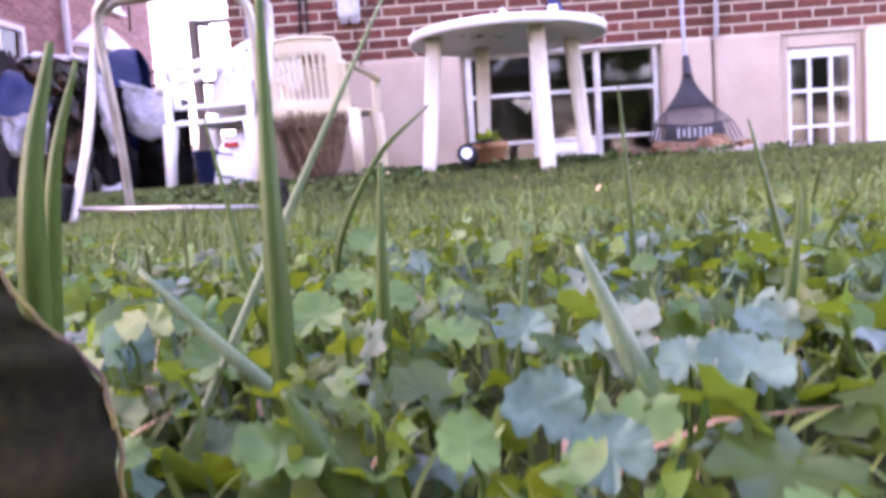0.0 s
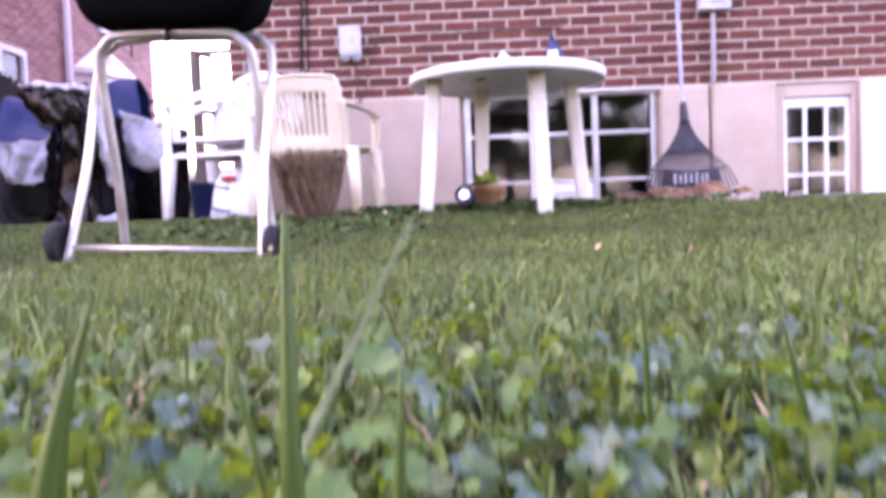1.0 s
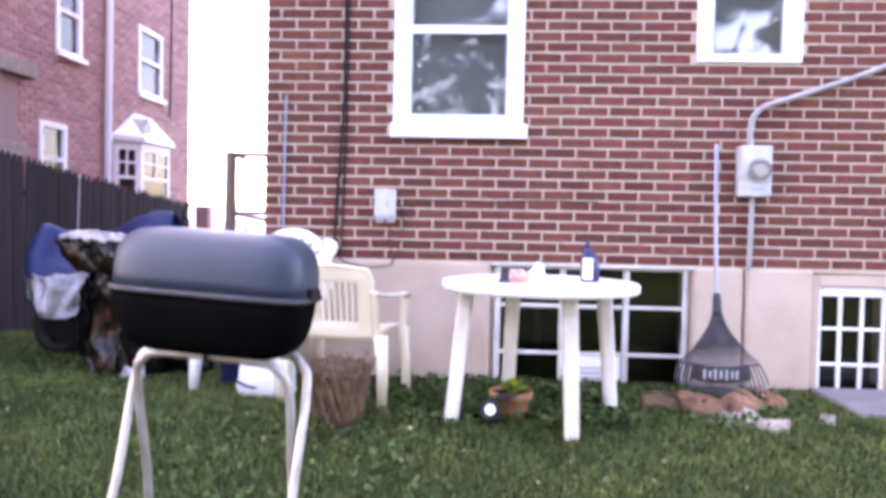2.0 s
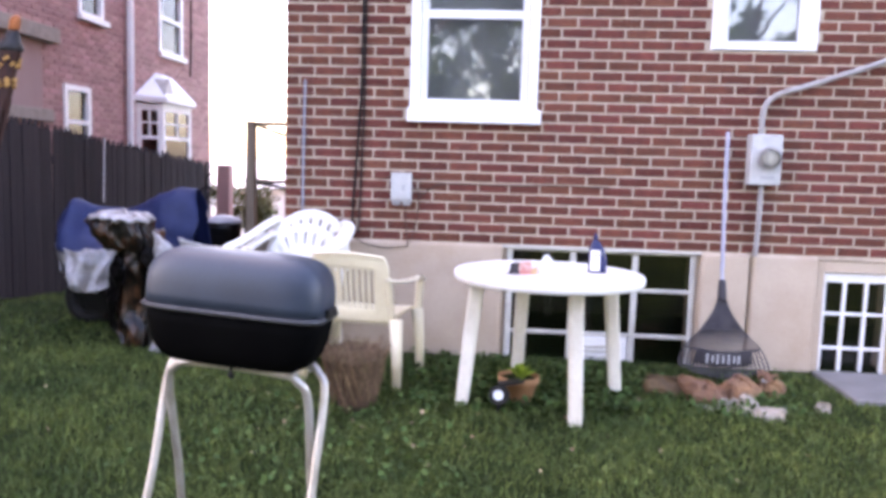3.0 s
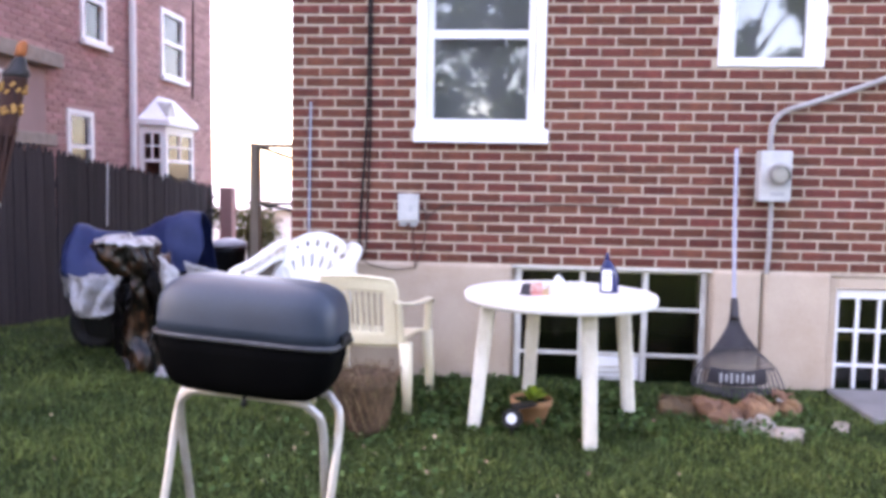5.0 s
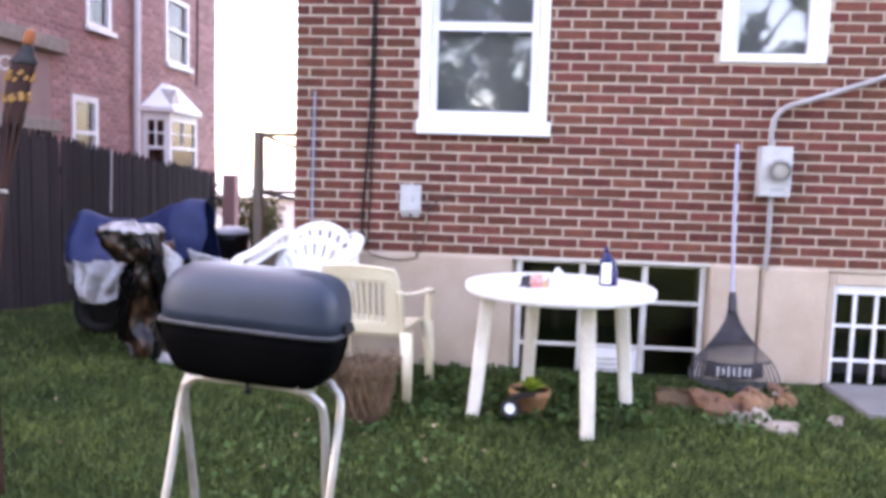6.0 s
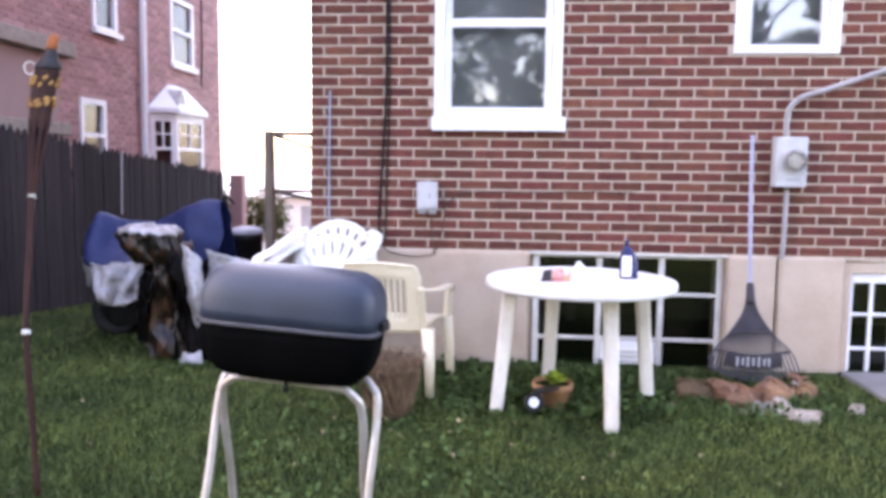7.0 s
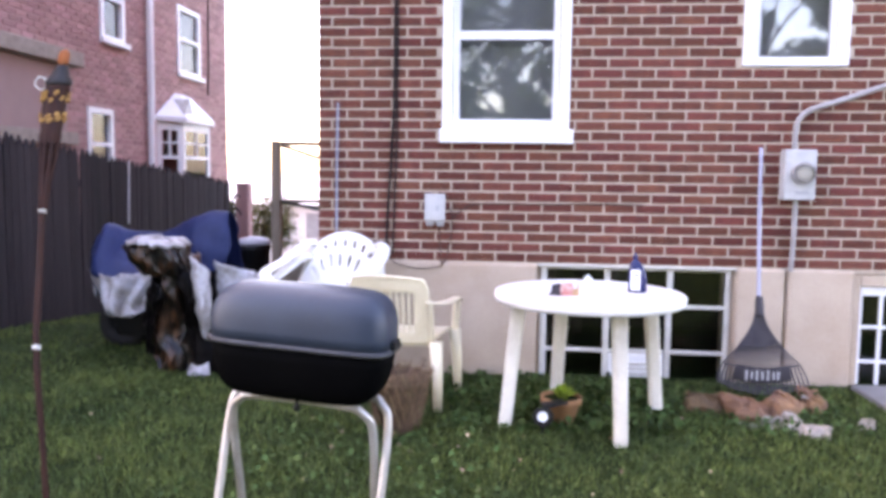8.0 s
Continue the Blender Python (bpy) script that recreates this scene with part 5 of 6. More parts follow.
part("black_fold", crumple(drape([
    [(-3.02, 5.30, 0.62), (-2.96, 5.23, 0.62), (-2.90, 5.21, 0.60)],
    [(-3.10, 5.34, 0.45), (-3.00, 5.24, 0.45), (-2.93, 5.21, 0.42)],
    [(-3.12, 5.38, 0.30), (-3.02, 5.27, 0.28), (-2.94, 5.23, 0.26)],
    [(-3.06, 5.40, 0.14), (-3.00, 5.30, 0.12), (-2.95, 5.25, 0.12)]], 31, 0.04), 0.6), M_BLACKT, tarp, "black fold of the tarp", smooth=True)
part("dark_fold", crumple(drape([
    [(-2.52, 5.46, 0.60), (-2.40, 5.48, 0.58), (-2.26, 5.52, 0.56)],
    [(-2.54, 5.44, 0.30), (-2.40, 5.44, 0.30), (-2.24, 5.48, 0.30)],
    [(-2.56, 5.42, 0.0), (-2.40, 5.42, 0.0), (-2.22, 5.46, 0.0)]], 12, 0.03), 0.5), M_BLACKT, tarp, "dark fold of the tarp", smooth=True)
part("silver_hem", crumple(drape([
    [(-2.70, 5.20, 0.07), (-2.64, 5.18, 0.06), (-2.57, 5.20, 0.08)],
    [(-2.72, 5.17, 0.0), (-2.64, 5.14, 0.0), (-2.55, 5.17, 0.0)]], 22, 0.015), 0.2), M_SILVER, tarp, "silver hem on the grass", smooth=True)

# ---- side passage ----
bz = ground_z(-2.82, 6.8)
binn = thing("rubbish_bin", (-2.82, 6.85, bz), "round black rubbish bin with a pale grey lid", "bin")
part("bin_body", lathe(-2.82, 6.85, [(0.11, bz - 0.01), (0.12, bz + 0.01), (0.138, 0.66), (0.142, 0.665), (0.142, 0.735)], 28), M_BLACKP, binn, smooth=True)
part("bin_lid", lathe(-2.82, 6.85, [(0.150, 0.725), (0.150, 0.745), (0.12, 0.772), (0.05, 0.79), (0.01, 0.792)], 28), M_GREYP, binn, "pale grey lid", smooth=True)
gp = thing("gate_frame", (-3.0, 8.1, ground_z(-3, 8.1)), "tall weathered wooden gate frame beside the house", "gate")
part("post", bx(-3.045, -2.955, 8.05, 8.14, ground_z(-3, 8.1) - 0.2, 1.665, bevel=0.006), M_WOODPOST, gp)
part("top_rail", bx(-2.954, -1.95, 8.075, 8.115, 1.615, 1.662, bevel=0.004), M_WOODPOST, gp)
part("middle_rail", bx(-2.954, -1.95, 8.075, 8.115, 1.04, 1.075, bevel=0.004), M_WOODPOST, gp)
part("brace", tb([(-2.94, 8.09, 1.62), (-2.5, 8.09, 1.48), (-1.95, 8.09, 1.34)], 0.02, 6), M_IRON, gp, "thin iron brace")
part("lower_brace", tb([(-2.94, 8.09, 1.05), (-2.5, 8.09, 0.97), (-1.95, 8.09, 0.88)], 0.02, 6), M_IRON, gp, "thin iron brace")
part("low_board", bx(-2.95, -1.93, 8.06, 8.085, ground_z(-3, 8.1) - 0.03, 0.47, bevel=0.004), M_WOODPOST, gp, "low board panel")
hook = thing("garden_hook", (-3.29, 7.6, ground_z(-3.3, 7.6)), "scrolled wrought iron garden hook", "hook")
part("rod", tb([(-3.29, 7.6, ground_z(-3.3, 7.6) - 0.1), (-3.29, 7.6, 0.6), (-3.285, 7.6, 1.02), (-3.27, 7.6, 1.10), (-3.235, 7.6, 1.13), (-3.21, 7.6, 1.10)], 0.009, 8), M_IRON, hook)
part("scroll", tb([(-3.285 + (0.085 - 0.006 * k) * math.cos(k * 0.6), 7.6, 0.93 + (0.085 - 0.006 * k) * math.sin(k * 0.6)) for k in range(13)], 0.010, 8, n=3), M_IRON, hook)
part("pale_ornament", loft(bmesh.new(), [(0.56, -3.30, 7.56, 0.02, 0.02), (0.62, -3.30, 7.56, 0.05, 0.03), (0.74, -3.29, 7.56, 0.042, 0.03), (0.84, -3.285, 7.56, 0.02, 0.02), (0.88, -3.285, 7.56, 0.008, 0.008)], 16, 2.0, 0.15, 8, 2), M_OLDWHITE, hook, "pale hanging ornament")
gz = ground_z(-4.8, 12.0)
solo("brick_pillar", bx(-4.93, -4.73, 12.2, 12.4, gz - 0.2, 1.17, bevel=0.012), M_BRICK_PINK, "slim pinkish brick gate pillar", "pillar")


def leaf_cloud(name, blobs, count, size, material, seed):
    """Many small leaves spread over the skins of uneven clumps."""
    r = np.random.RandomState(seed)
    vs, fs = [], []
    bl = np.array(blobs)
    pick = r.choice(len(bl), count, p=bl[:, 3] ** 2 / (bl[:, 3] ** 2).sum())
    d = r.normal(size=(count, 3))
    d /= np.linalg.norm(d, axis=1)[:, None]
    rad = bl[pick, 3] * r.uniform(0.55, 1.1, count)
    c = bl[pick, :3] + d * rad[:, None] * np.array([1, 1, 0.8])
    u = r.normal(size=(count, 3))
    u /= np.linalg.norm(u, axis=1)[:, None]
    w = np.cross(u, d)
    w /= np.linalg.norm(w, axis=1)[:, None] + 1e-9
    s = size * r.uniform(0.6, 1.4, count)[:, None]
    p = np.stack([c - u * s, c + w * s * 0.45, c + u * s, c - w * s * 0.45], 1).reshape(-1, 3)
    return p.tolist(), [(4 * k, 4 * k + 1, 4 * k + 2, 4 * k + 3) for k in range(count)]


bush = thing("bush", (-4.95, 13.6, ground_z(-5, 13.6)), "olive green bush beyond the side passage", "bush")
bb = [(-4.95 + 0.34 * math.cos(k), 13.6 + 0.25 * math.sin(k * 1.7), 0.2 + 0.16 * k % 0.62, 0.32) for k in range(9)]
v, f = leaf_cloud("foliage", bb, 3500, 0.035, M_BUSH, 5)
fo = raw_mesh("foliage", v, f, M_BUSH)
fo.parent, fo.matrix_parent_inverse = bush, Matrix.Translation(bush.location).inverted()
part("stem", tb([(-4.95, 13.6, ground_z(-5, 13.6) - 0.1), (-4.93, 13.6, -0.1), (-4.95, 13.6, 0.4)], 0.03, 8), M_BARK, bush)
# pale building added beyond the passage: hides the horizon, stands for bright haze
fh = thing("added_far_house", (-6.3, 20.0, -1.3), "pale house added to whiten the gap beyond the side passage", "house")
part("wall", bx(-9.4, -3.4, 20.0, 26.0, -1.5, 0.55), M_WHITE, fh)
r = bmesh.new()
q = [r.verts.new(c) for c in ((-9.6, 19.8, 0.53), (-3.2, 19.8, 0.53), (-3.2, 26.2, 0.53), (-9.6, 26.2, 0.53), (-9.6, 23, 1.3), (-3.2, 23, 1.3))]
for a in ((0, 1, 5, 4), (2, 3, 4, 5), (0, 4, 3), (1, 2, 5), (3, 2, 1, 0)):
    r.faces.new([q[i] for i in a])
part("roof", r, M_GREYP, fh, "pale grey roof")
for x in (-7.0, -5.9):
    part("window", bx(x, x + 0.5, 19.96, 20.02, -0.35, 0.3), M_GREYP, fh, "grey window")


# ---- trees behind the camera: they stand in the panes' reflections ----
def tree(x, y, h, spread, seed, label):
    t = thing("tree", (x, y, ground_z(x, y)), label, "tree", "garden trees")
    z0 = ground_z(x, y)
    r = random.Random(seed)
    bm = tb([(x, y, z0 - 0.2), (x + 0.05, y, z0 + h * 0.2), (x - 0.06, y + 0.05, z0 + h * 0.45), (x + 0.05, y, z0 + h * 0.7)], 0.20, 12, r_end=0.07)
    for k in range(9):
        a, b = r.uniform(0, 6.28), r.uniform(0.32, 0.66)
        L = spread * r.uniform(0.5, 0.9)
        o = Vector((x, y, z0 + h * b))
        e = o + Vector((math.cos(a) * L, math.sin(a) * L, h * r.uniform(0.08, 0.25)))
        tube(bm, spline([o, o.lerp(e, 0.5) + Vector((0, 0, 0.2)), e], 4), 0.06, 7, r_end=0.015)
    part("trunk", bm, M_BARK, t)
    bl = [(x + spread * r.uniform(-0.9, 0.9), y + spread * r.uniform(-0.9, 0.9), z0 + h * r.uniform(0.14, 1.0), spread * r.uniform(0.10, 0.24)) for k in range(74)]
    v, f = leaf_cloud("crown", bl, 19000, 0.085, M_LEAF, seed)
    c = raw_mesh("crown", v, f, M_LEAF)
    c.parent, c.matrix_parent_inverse = t, Matrix.Translation(t.location).inverted()


tree(-2.4, -8.5, 7.5, 2.3, 11, "leafy green garden tree with an open crown")
tree(1.6, -10.0, 8.5, 2.6, 12, "leafy green garden tree with an open crown")
tree(5.0, -8.0, 7.0, 2.2, 13, "leafy green garden tree with an open crown")
tree(-6.5, -11.0, 8.0, 2.6, 14, "leafy green garden tree with an open crown")
tree(-0.8, -15.0, 9.0, 3.0, 15, "leafy green garden tree with an open crown")
tree(9.0, -11.0, 8.5, 2.8, 16, "leafy green garden tree with an open crown")
tree(4.2, -15.5, 9.0, 3.0, 17, "leafy green garden tree with an open crown")


# ---- lawn ----
def gz_array(x, y):
    return np.interp(y, LAWN_Y, LAWN_Z)


def blades(name, x, y, height, width, lean, segs, material, label, rs, droop=0.6):
    """Bent, tapering blades at x, y; each is an island of its own."""
    n = len(x)
    z = gz_array(x, y) - 0.006
    a = rs.uniform(0, 2 * np.pi, n)
    tw = a + np.pi / 2 + rs.normal(0, 0.5, n)
    ln = lean * rs.uniform(0.1, 1.0, n) * height
    rows = []
    for k in range(segs + 1):
        t = k / segs
        off = ln * t ** 1.8
        cx, cy = x + np.cos(a) * off, y + np.sin(a) * off
        cz = z + height * (t - droop * 0.35 * (ln / (height + 1e-6)) * t ** 3)
        w = width * (1 - 0.25 * t) * (1 if k < segs else 0)
        if k < segs:
            rows.append(np.stack([cx - np.cos(tw) * w / 2, cy - np.sin(tw) * w / 2, cz], 1))
            rows.append(np.stack([cx + np.cos(tw) * w / 2, cy + np.sin(tw) * w / 2, cz], 1))
        else:
            rows.append(np.stack([cx, cy, cz], 1))
    m = 2 * segs + 1
    co = np.stack(rows, 1).reshape(-1, 3)
    base = (np.arange(n) * m)[:, None]
    tris = []
    for k in range(segs - 1):
        tris += [[2 * k, 2 * k + 1, 2 * k + 3], [2 * k, 2 * k + 3, 2 * k + 2]]
    tris.append([2 * segs - 2, 2 * segs - 1, 2 * segs])
    idx = (base[:, None, :] + np.array(tris)[None]).reshape(-1)
    me = bpy.data.meshes.new(name)
    me.vertices.add(len(co))
    me.vertices.foreach_set("co", co.astype(np.float32).ravel())
    nt = len(idx) // 3
    me.loops.add(len(idx))
    me.loops.foreach_set("vertex_index", idx.astype(np.int32))
    me.polygons.add(nt)
    me.polygons.foreach_set("loop_start", np.arange(0, nt * 3, 3, dtype=np.int32))
    me.polygons.foreach_set("use_smooth", np.ones(nt, dtype=bool))
    me.update()
    me.materials.append(material)
    return tagged(new(name, me), label, "grass", kind="stuff")


rs = np.random.RandomState(4)
EYE_X, EYE_Y = -0.44, 0.38


def scatter(n, x0, x1, y0, y1, clear=0.0, clump=0.0, feather=0.0):
    """Points in a stretch of the plan, thinning out towards its edges and in clumps."""
    x, y = rs.uniform(x0, x1, n), rs.uniform(y0, y1, n)
    if clump:
        k = np.array([noise.noise(Vector((a * 1.7, b * 1.7, 3.0))) + 0.6 * noise.noise(Vector((a * 5, b * 5, 1.0))) for a, b in zip(x, y)])
        keep = k > rs.uniform(-0.9, clump, n)
        x, y = x[keep], y[keep]
    if feather:
        d = np.minimum(np.minimum(x - x0, x1 - x), np.minimum(y1 - y, 9.0))
        keep = d / feather > rs.uniform(0, 1, len(x))
        x, y = x[keep], y[keep]
    keep = ((x - EYE_X) ** 2 + (y - EYE_Y) ** 2 > clear ** 2) & ~((x > -1.95) & (y > 5.45)) & (x > -4.93)
    keep &= ~((x > 1.6) & (x < 2.72) & (y > 4.76))
    return x[keep], y[keep]


x, y = scatter(56000, -1.9, 1.3, 0.44, 2.2, 0.12, feather=0.5)
near = np.hypot(x - EYE_X, y - EYE_Y)
h = rs.uniform(0.018, 0.054, len(x)) * np.clip(0.42 + near * 0.75, 0.4, 1.0)
blades("near_lawn", x, y, h, rs.uniform(0.0018, 0.0042, len(x)), 0.9, 5, M_GRASS2, "fresh green lawn blades with broad and thin leaves mixed", rs)
x, y = scatter(170000, -3.9, 2.9, 1.5, 5.4, clump=0.35, feather=0.6)
blades("lawn", x, y, rs.uniform(0.018, 0.05, len(x)), rs.uniform(0.003, 0.006, len(x)), 1.0, 3, M_GRASS, "short uneven green lawn", rs)
x, y = scatter(150000, -4.9, 3.6, 1.2, 9.0, clump=0.35)
blades("far_lawn", x, y, rs.uniform(0.02, 0.05, len(x)), rs.uniform(0.004, 0.008, len(x)), 1.0, 3, M_GRASS, "short uneven green lawn by the fence and the wall", rs)
x, y = scatter(110000, -4.9, 4.6, -4.0, 1.6, 0.2, clump=0.35)
keep = (y < 0.4) | (np.abs(x - EYE_X) > 0.30 + 0.5 * (y - 0.3))
x, y = x[keep], y[keep]
blades("back_lawn", x, y, rs.uniform(0.02, 0.045, len(x)), rs.uniform(0.004, 0.008, len(x)), 1.0, 3, M_GRASS, "short uneven green lawn", rs)
x, y = scatter(600, -1.2, 0.8, 0.75, 2.4, 0.42)
blades("stray_grass", x, y, rs.uniform(0.05, 0.085, len(x)), rs.uniform(0.002, 0.004, len(x)), 0.5, 6, M_GRASS2, "stray taller grass blades", rs)
x, y = scatter(1300, -1.2, 1.2, 4.3, 5.42)
blades("wall_weeds", x, y, rs.uniform(0.03, 0.085, len(x)), rs.uniform(0.004, 0.008, len(x)), 0.9, 4, M_IVY, "tall weeds along the foot of the wall", rs)
x, y = scatter(4200, -1.3, 1.0, 0.45, 2.6, 0.12)
blades("dry_stalks", x, y, rs.uniform(0.012, 0.04, len(x)), rs.uniform(0.0015, 0.004, len(x)), 1.6, 3, M_DRY, "dry brown grass stalks and bits", rs)


def round_leaves(name, x, y, zlo, zhi, rlo, rhi, material, label, lobes, n_out=12, tilt=0.6, stem=True, leaflets=1):
    """Small lobed leaves on thin stems, cupped and tilted."""
    vs, fs = [], []
    for px, py in zip(x, y):
        g = float(gz_array(np.array([px]), np.array([py]))[0])
        top = Vector((px, py, g + rs.uniform(zlo, zhi)))
        turn0 = rs.uniform(0, 6.28)
        for q in range(leaflets):
            r = rs.uniform(rlo, rhi)
            e = Euler((rs.normal(0, tilt), rs.normal(0, tilt), turn0 + q * 2 * math.pi / leaflets)).to_matrix()
            b = len(vs)
            mid = top + e @ Vector((r * (0.9 if leaflets > 1 else 0.2), 0, -0.12 * r))
            vs.append(tuple(mid))
            ph = rs.uniform(0, 6.28)
            for k in range(n_out):
                a = 2 * math.pi * k / n_out
                rr = r * (0.92 + (0.16 if lobes < 6 else 0.08) * math.cos(lobes * a + ph)) * (0.45 if abs(a - math.pi) < 0.3 else 1.0) * rs.uniform(0.82, 1.10)
                vs.append(tuple(mid + e @ Vector((rr * math.cos(a), rr * math.sin(a), 0.16 * r * (0.5 + 0.5 * math.sin(2 * a + ph)) + r * rs.uniform(-0.16, 0.16)))))
            fs += [(b, b + 1 + k, b + 1 + (k + 1) % n_out) for k in range(n_out)]
        if stem:
            b = len(vs)
            w = 0.0009
            ft = Vector((px + rs.normal(0, 0.006), py + rs.normal(0, 0.006), g - 0.005))
            vs += [(ft.x - w, ft.y, ft.z), (ft.x + w, ft.y, ft.z), (top.x + w, top.y, top.z), (top.x - w, top.y, top.z)]
            fs.append((b, b + 1, b + 2, b + 3))
    return tagged(raw_mesh(name, vs, fs, material, True), label, "plants", kind="stuff")


x, y = scatter(6600, -1.3, 1.0, 0.45, 1.4, 0.12, feather=0.5)
round_leaves("ground_ivy", x, y, 0.003, 0.030, 0.0045, 0.0115, M_CLOVER, "ragged round ground ivy leaves among the grass", 7, 21, 0.6)
x, y = scatter(240, -0.85, 0.05, 0.50, 0.95, 0.15)
round_leaves("broad_leaves", x, y, 0.003, 0.020, 0.009, 0.0155, M_CLOVER, "larger scalloped ground ivy leaves among the grass", 7, 28, 0.5)
# leaves whose blue tone stands for reflected sky
x, y = scatter(900, -0.9, 0.5, 0.46, 1.15, 0.13, feather=0.3)
round_leaves("waxy_leaves", x, y, 0.006, 0.032, 0.005, 0.0125, M_SHEEN_LEAF, "ground ivy leaves with a bluish sky sheen in their colour", 5, 18, 0.55)
x, y = scatter(1000, -1.5, 1.2, 0.6, 2.8, 0.2, feather=0.5)
round_leaves("clover", x, y, 0.012, 0.036, 0.005, 0.009, M_CLOVER, "small three-part clover leaves among the grass", 2, 8, 0.45, leaflets=3)
x, y = scatter(2600, -1.0, 0.45, 4.3, 5.46, clump=0.1, feather=0.2)
round_leaves("wall_ivy", x, y, 0.010, 0.050, 0.012, 0.024, M_IVY, "low dark green ivy at the foot of the wall", 3, 7, 0.7, stem=False)
x, y = scatter(600, -4.6, 2.4, 2.2, 5.2, clump=0.1)
round_leaves("lawn_weeds", x, y, 0.010, 0.035, 0.008, 0.016, M_GRASS, "broad-leaved weeds scattered in the lawn", 3, 7, 0.5, stem=False)
x, y = scatter(700, -2.1, -0.4, 3.3, 4.5, clump=0.1, feather=0.3)
round_leaves("weed_patch", x, y, 0.015, 0.05, 0.010, 0.020, M_IVY, "patch of broad-leaved weeds round the planter", 3, 7, 0.5, stem=False)
x, y = scatter(40, -1.8, 0.4, 3.6, 4.6)
round_leaves("litter_bits", x, y, 0.02, 0.04, 0.006, 0.014, M_DRY, "dry leaf bits among the weeds", 3, 7, 0.7, stem=False)
x, y = scatter(900, 0.35, 1.5, 4.35, 5.3, clump=0.1, feather=0.15)
round_leaves("stone_weeds", x, y, 0.01, 0.055, 0.010, 0.018, M_IVY, "weeds growing between the stones by the wall", 3, 7, 0.7, stem=False)
x, y = scatter(26, -4.0, 2.0, 2.0, 4.6)
round_leaves("fallen_leaves", x, y, 0.03, 0.05, 0.008, 0.016, M_DRY, "small dry fallen leaves on the lawn", 3, 7, 0.5, stem=False)


# ---- the larger single leaves: place, height and size of each ----
def scalloped_leaf(x, y, z, r, material, label, seed):
    """A round ground ivy leaf with a scalloped rim, sunken veins and a stalk down to the soil."""
    q = random.Random(seed)
    e = Euler((q.uniform(0.35, 0.95), q.uniform(-0.35, 0.35), q.uniform(-0.6, 0.6))).to_matrix()
    lf = thing("ivy_leaf", (x, y, ground_z(x, y)), label, "leaf", "large ground ivy leaves")
    bm = bmesh.new()
    n, mid = 54, bm.verts.new((x, y, z))
    rings = []
    for k in (0.3, 0.6, 0.85, 1.0):
        ring = []
        for i in range(n):
            a = 2 * math.pi * i / n
            notch = 1 - 0.55 * math.exp(-((a - 1.5 * math.pi) / 0.22) ** 2)
            rr = r * k * (1 + 0.13 * abs(math.cos(4.5 * a)) * k ** 3 + 0.05 * math.sin(2 * a + seed)) * notch
            lift = r * (0.16 * k * k - 0.03 * k * abs(math.cos(3.5 * a)) + 0.10 * k * math.sin(2 * a + seed) + 0.11 * q.uniform(-1, 1) * k ** 4 + 0.035 * k * math.sin(5 * a + seed))
            ring.append(bm.verts.new(Vector((x, y, z)) + e @ Vector((rr * math.cos(a), rr * math.sin(a), lift))))
        rings.append(ring)
    for i in range(n):
        bm.faces.new((mid, rings[0][i], rings[0][(i + 1) % n]))
    for a, b in zip(rings, rings[1:]):
        for i in range(n):
            bm.faces.new((a[i], b[i], b[(i + 1) % n], a[(i + 1) % n]))
    part("leaf_blade", bm, material, lf, smooth=True)
    part("stalk", tb([(x, y + 0.004, ground_z(x, y) - 0.004), (x + 0.002, y + 0.005, z - 0.01), (x, y, z - 0.0004)], 0.0007, 6), M_CLOVER, lf)


LEAVES = [(-0.457, 0.724, -0.045, 0.0071), (-0.408, 0.597, -0.045, 0.0073), (-0.386, 0.594, -0.045, 0.0067), (-0.344, 0.537, -0.043, 0.0089), (-0.355, 0.542, -0.043, 0.0063), (-0.403, 0.505, -0.046, 0.0057), (-0.388, 0.528, -0.047, 0.0078), (-0.507, 0.601, -0.04, 0.0074), (-0.465, 0.867, -0.04, 0.0136), (-0.367, 0.583, -0.046, 0.0055), (-0.459, 0.656, -0.048, 0.0102), (-0.476, 0.591, -0.048, 0.0087), (-0.433, 0.685, -0.048, 0.0086), (-0.329, 0.571, -0.042, 0.0064), (-0.439, 0.518, -0.05, 0.0084), (-0.378, 0.509, -0.05, 0.0069)]
# these leaves get the colour with the sky sheen painted in
BLUISH = (2, 3, 4, 6, 9, 13, 15)
for i, (x, y, z, r) in enumerate(LEAVES):
    scalloped_leaf(x, y, z, r, M_SHEEN_LEAF if i in BLUISH else M_CLOVER, "ground ivy leaf with a scalloped rim and bluish sky sheen painted in" if i in BLUISH else "bright green ground ivy leaf with a scalloped rim", i)


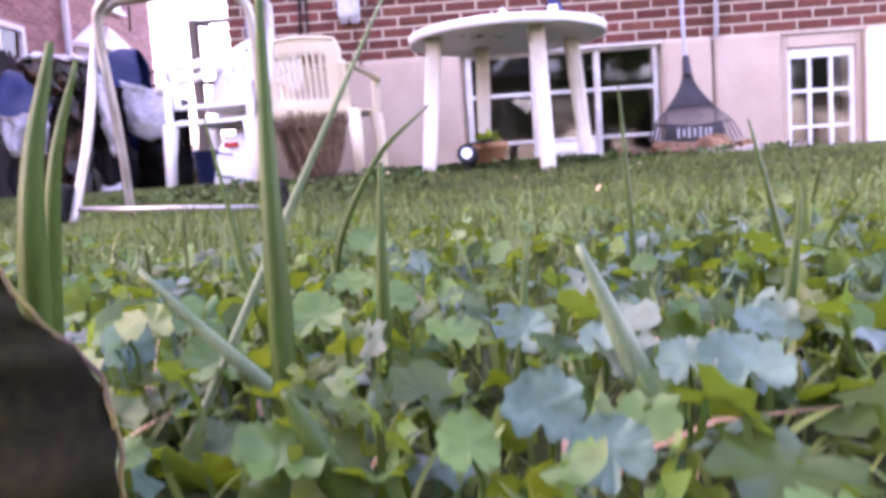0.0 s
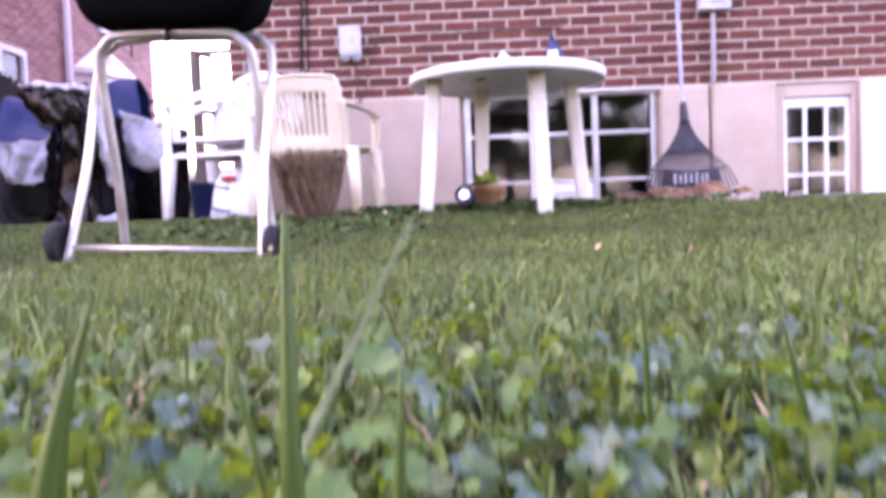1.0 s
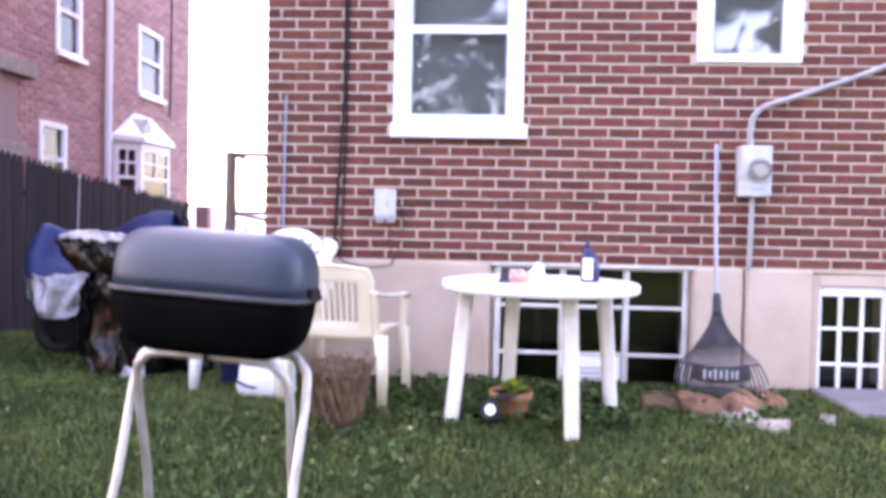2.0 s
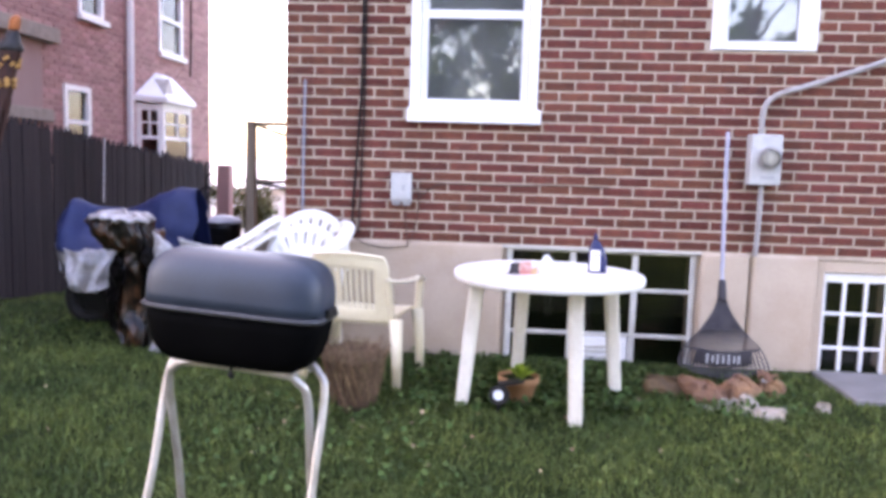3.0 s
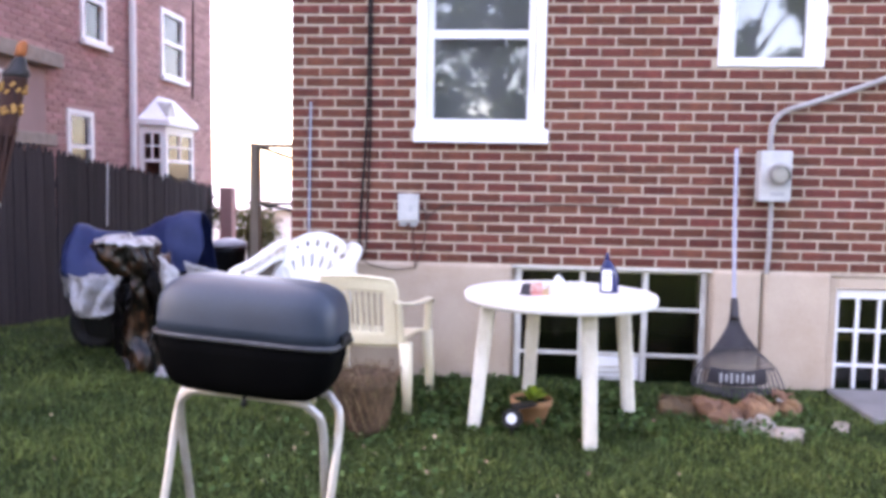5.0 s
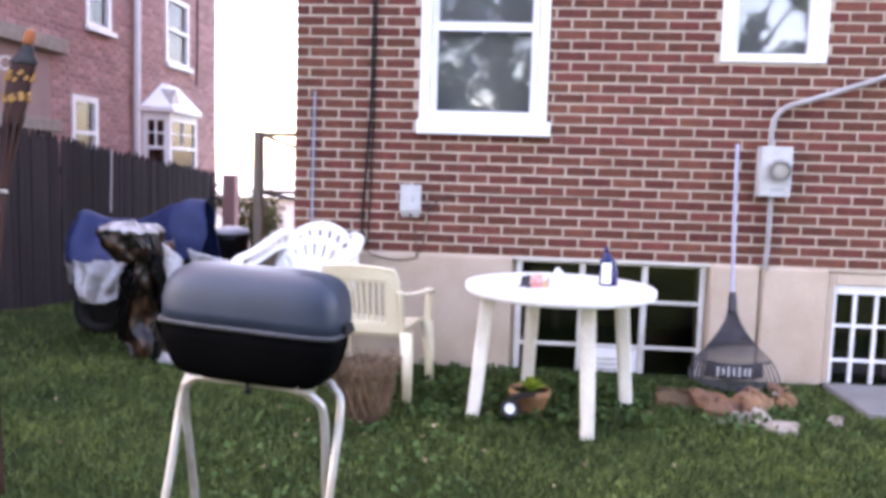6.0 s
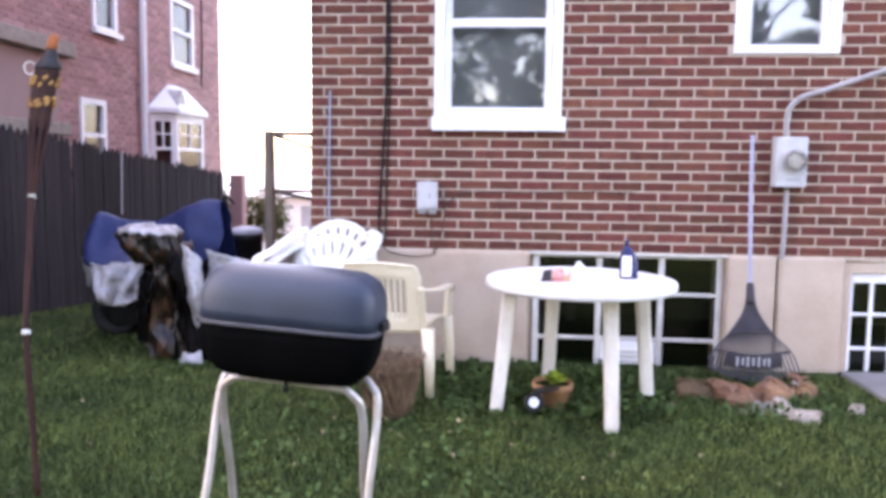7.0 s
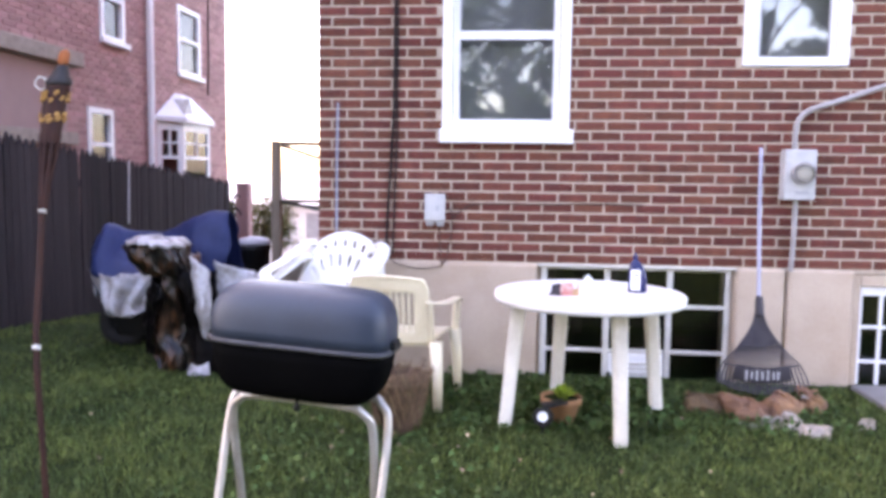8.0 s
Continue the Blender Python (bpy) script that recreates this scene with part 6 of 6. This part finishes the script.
# ---- tall blades before the lens ----
def tall_blade(foot, tip, width, material, label, bend=0.004):
    """One grass blade with a folded midrib, rooted in the lawn."""
    f, t = Vector(foot), Vector(tip)
    d = (t - f)
    g = ground_z(f.x, f.y) - 0.005
    root = f - d * ((f.z - g) / max(d.z, 0.02)) if d.z > 0.015 else Vector((f.x, f.y, g))
    if (root - f).length > 0.05:
        root = Vector((f.x, f.y + 0.004, g))
    line = spline([root, root.lerp(f, 0.6) + Vector((0, bend, 0)), f.lerp(t, 0.45), t], 6)
    side = Vector((1, 0.15, 0))
    bm = bmesh.new()
    rows = []
    for i, p in enumerate(line):
        k = i / (len(line) - 1)
        w = width / 2 * (1 - max(0, k - 0.55) / 0.45 * 0.72)
        dd = (line[min(i + 1, len(line) - 1)] - line[max(i - 1, 0)]).normalized()
        s = (side - dd * side.dot(dd)).normalized()
        o = s.cross(dd) * w * 0.5
        rows.append([bm.verts.new(p - s * w), bm.verts.new(p - s * w * 0.45 + o * 0.7), bm.verts.new(p + o), bm.verts.new(p + s * w * 0.45 + o * 0.7), bm.verts.new(p + s * w)])
    for a, b in zip(rows, rows[1:]):
        for i in range(4):
            bm.faces.new((a[i], a[i + 1], b[i + 1], b[i]))
    bm.normal_update()
    bmesh.ops.solidify(bm, geom=bm.faces[:], thickness=0.0003)
    return solo("grass_blade", bm, material, label, "grass blade", group="tall grass blades", smooth=True)


TALL, CUT = "tall green grass blade rising from the lawn", "pale cut grass blade with a blunt tip"
tall_blade((-0.451, 0.568, -0.047), (-0.452, 0.582, 0.055), 0.0065, M_BLADE, TALL)
tall_blade((-0.472, 0.586, -0.047), (-0.421, 0.599, 0.052), 0.0029, M_PALE, "thin pale grass blade leaning over")
tall_blade((-0.431, 0.617, -0.063), (-0.428, 0.624, 0.006), 0.0051, M_BLADE, TALL)
tall_blade((-0.455, 0.586, -0.061), (-0.494, 0.588, -0.020), 0.0048, M_PALE, CUT)
tall_blade((-0.479, 0.664, -0.070), (-0.500, 0.673, 0.029), 0.0031, M_BLADE, TALL)
tall_blade((-0.488, 0.518, -0.021), (-0.478, 0.523, 0.031), 0.0060, M_BLADE, TALL)
tall_blade((-0.512, 0.567, -0.020), (-0.498, 0.573, 0.036), 0.0048, M_BLADE, TALL)
tall_blade((-0.354, 0.571, -0.066), (-0.373, 0.574, -0.019), 0.0080, M_PALE, CUT)
tall_blade((-0.487, 0.871, -0.013), (-0.423, 0.880, 0.046), 0.0044, M_BLADE, TALL)
tall_blade((-0.317, 0.776, -0.049), (-0.320, 0.785, 0.041), 0.0035, M_BLADE, TALL)
tall_blade((-0.257, 0.729, -0.053), (-0.272, 0.735, 0.017), 0.0041, M_BLADE, TALL)
tall_blade((-0.427, 0.517, -0.060), (-0.438, 0.519, -0.038), 0.0076, M_BLADE, "broad dark cut grass blade")
tall_blade((-0.431, 0.566, -0.068), (-0.428, 0.568, -0.053), 0.0058, M_PALE, CUT)
tall_blade((-0.303, 0.62, -0.06), (-0.293, 0.63, -0.012), 0.0045, M_BLADE, TALL)
tall_blade((-0.388, 0.60, -0.06), (-0.384, 0.61, -0.022), 0.0040, M_BLADE, TALL)

dl = thing("dead_leaf", (-0.481, 0.503, ground_z(-0.48, 0.5)), "dark dead leaf with a yellow edge standing in the grass", "leaf")
outline = [Vector(p) for p in ((-0.503, 0.503, 0.006), (-0.488, 0.509, -0.006), (-0.482, 0.510, -0.016), (-0.474, 0.509, -0.024), (-0.468, 0.508, -0.032), (-0.464, 0.506, -0.046), (-0.464, 0.505, -0.062), (-0.470, 0.504, -0.078))]
edge = [p + 0.0022 * noise.noise_vector(p * 110) for p in spline(outline, 6)]
bm = bmesh.new()
inner = [Vector((-0.513 + 0.010 * noise.noise(p * 80), 0.500, p.z * 0.9 - 0.004)) for p in edge]
cols = []
for p, q in zip(edge, inner):
    cols.append([bm.verts.new(q.lerp(p, k / 6) + Vector((0, 0.004 * noise.noise(q.lerp(p, k / 6) * 90), 0))) for k in range(7)])
for a, b in zip(cols, cols[1:]):
    for i in range(6):
        bm.faces.new((a[i], a[i + 1], b[i + 1], b[i]))
bm.normal_update()
bmesh.ops.solidify(bm, geom=bm.faces[:], thickness=0.0005)
part("blade", bm, M_DEAD, dl, smooth=True)
part("edge", tube(bmesh.new(), [p + 0.0007 * noise.noise_vector(p * 300) for p in edge], 0.0006, 6), M_EDGE, dl, "yellowed leaf edge", smooth=True)

# ---- brickwork ----
W_HOLES = [(a - 0.003, b + 0.003, c - 0.006, d) for a, b, c, d in OPENINGS]
cache = {}
all_bricks = bond(CORNER_X, RIGHT_X, BRICK_Z, 4.2, W_HOLES)
parts_b = [b for b in all_bricks if b[0] < 0.95 and b[1] < 2.45][:300]
chosen = set(parts_b)
rng = random.Random(21)
for bx0, bz0, bl in parts_b:
    if bl not in cache:
        v, f = brick_mesh(bl, COURSE - JOINT, 0.03)
        me = bpy.data.meshes.new("brick")
        me.from_pydata(v, [], f)
        me.materials.append(M_BRICK)
        cache[bl] = me
    o = new("brick", cache[bl])
    o.parent = wall_south
    o.matrix_basis = pose(bx0, WALL_Y + rng.uniform(-0.0015, 0.0018), bz0 + rng.uniform(-0.001, 0.001), 0, rng.uniform(-0.35, 0.35), 0)
vs, fs = [], []
for bx0, bz0, bl in all_bricks:
    if (bx0, bz0, bl) in chosen:
        continue
    v, f = brick_mesh(bl, COURSE - JOINT, 0.03)
    k, dy = len(vs), WALL_Y + rng.uniform(-0.0015, 0.0018)
    vs += [(bx0 + a, dy + b, bz0 + c) for a, b, c in v]
    fs += [tuple(i + k for i in q) for q in f]
o = raw_mesh("upper_brickwork", vs, fs, M_BRICK_FAR)
o.parent = wall_south
tagged(o, "upper courses of red brick", kind="stuff")
N_HOLES = [(a - 0.01, b + 0.01, c - 0.08, d) for a, b, c, d in NH[:3]] + [(NH[3][0], NH[3][1], 0.7, 2.05)]
vs, fs = [], []
for bx0, bz0, bl in bond(5.5, NY1, 0.6, 5.0, N_HOLES):
    v, f = brick_mesh(bl, COURSE - JOINT, 0.02)
    k = len(vs)
    vs += [(NX - b - rng.uniform(-0.001, 0.001), bx0 + a, bz0 + c) for a, b, c in v]
    fs += [tuple(i + k for i in q) for q in f]
o = raw_mesh("brickwork", vs, fs, M_BRICK_PINK)
o.parent, o.matrix_parent_inverse = nb, Matrix.Translation(nb.location).inverted()
tagged(o, "weathered pinkish brick courses", kind="stuff")
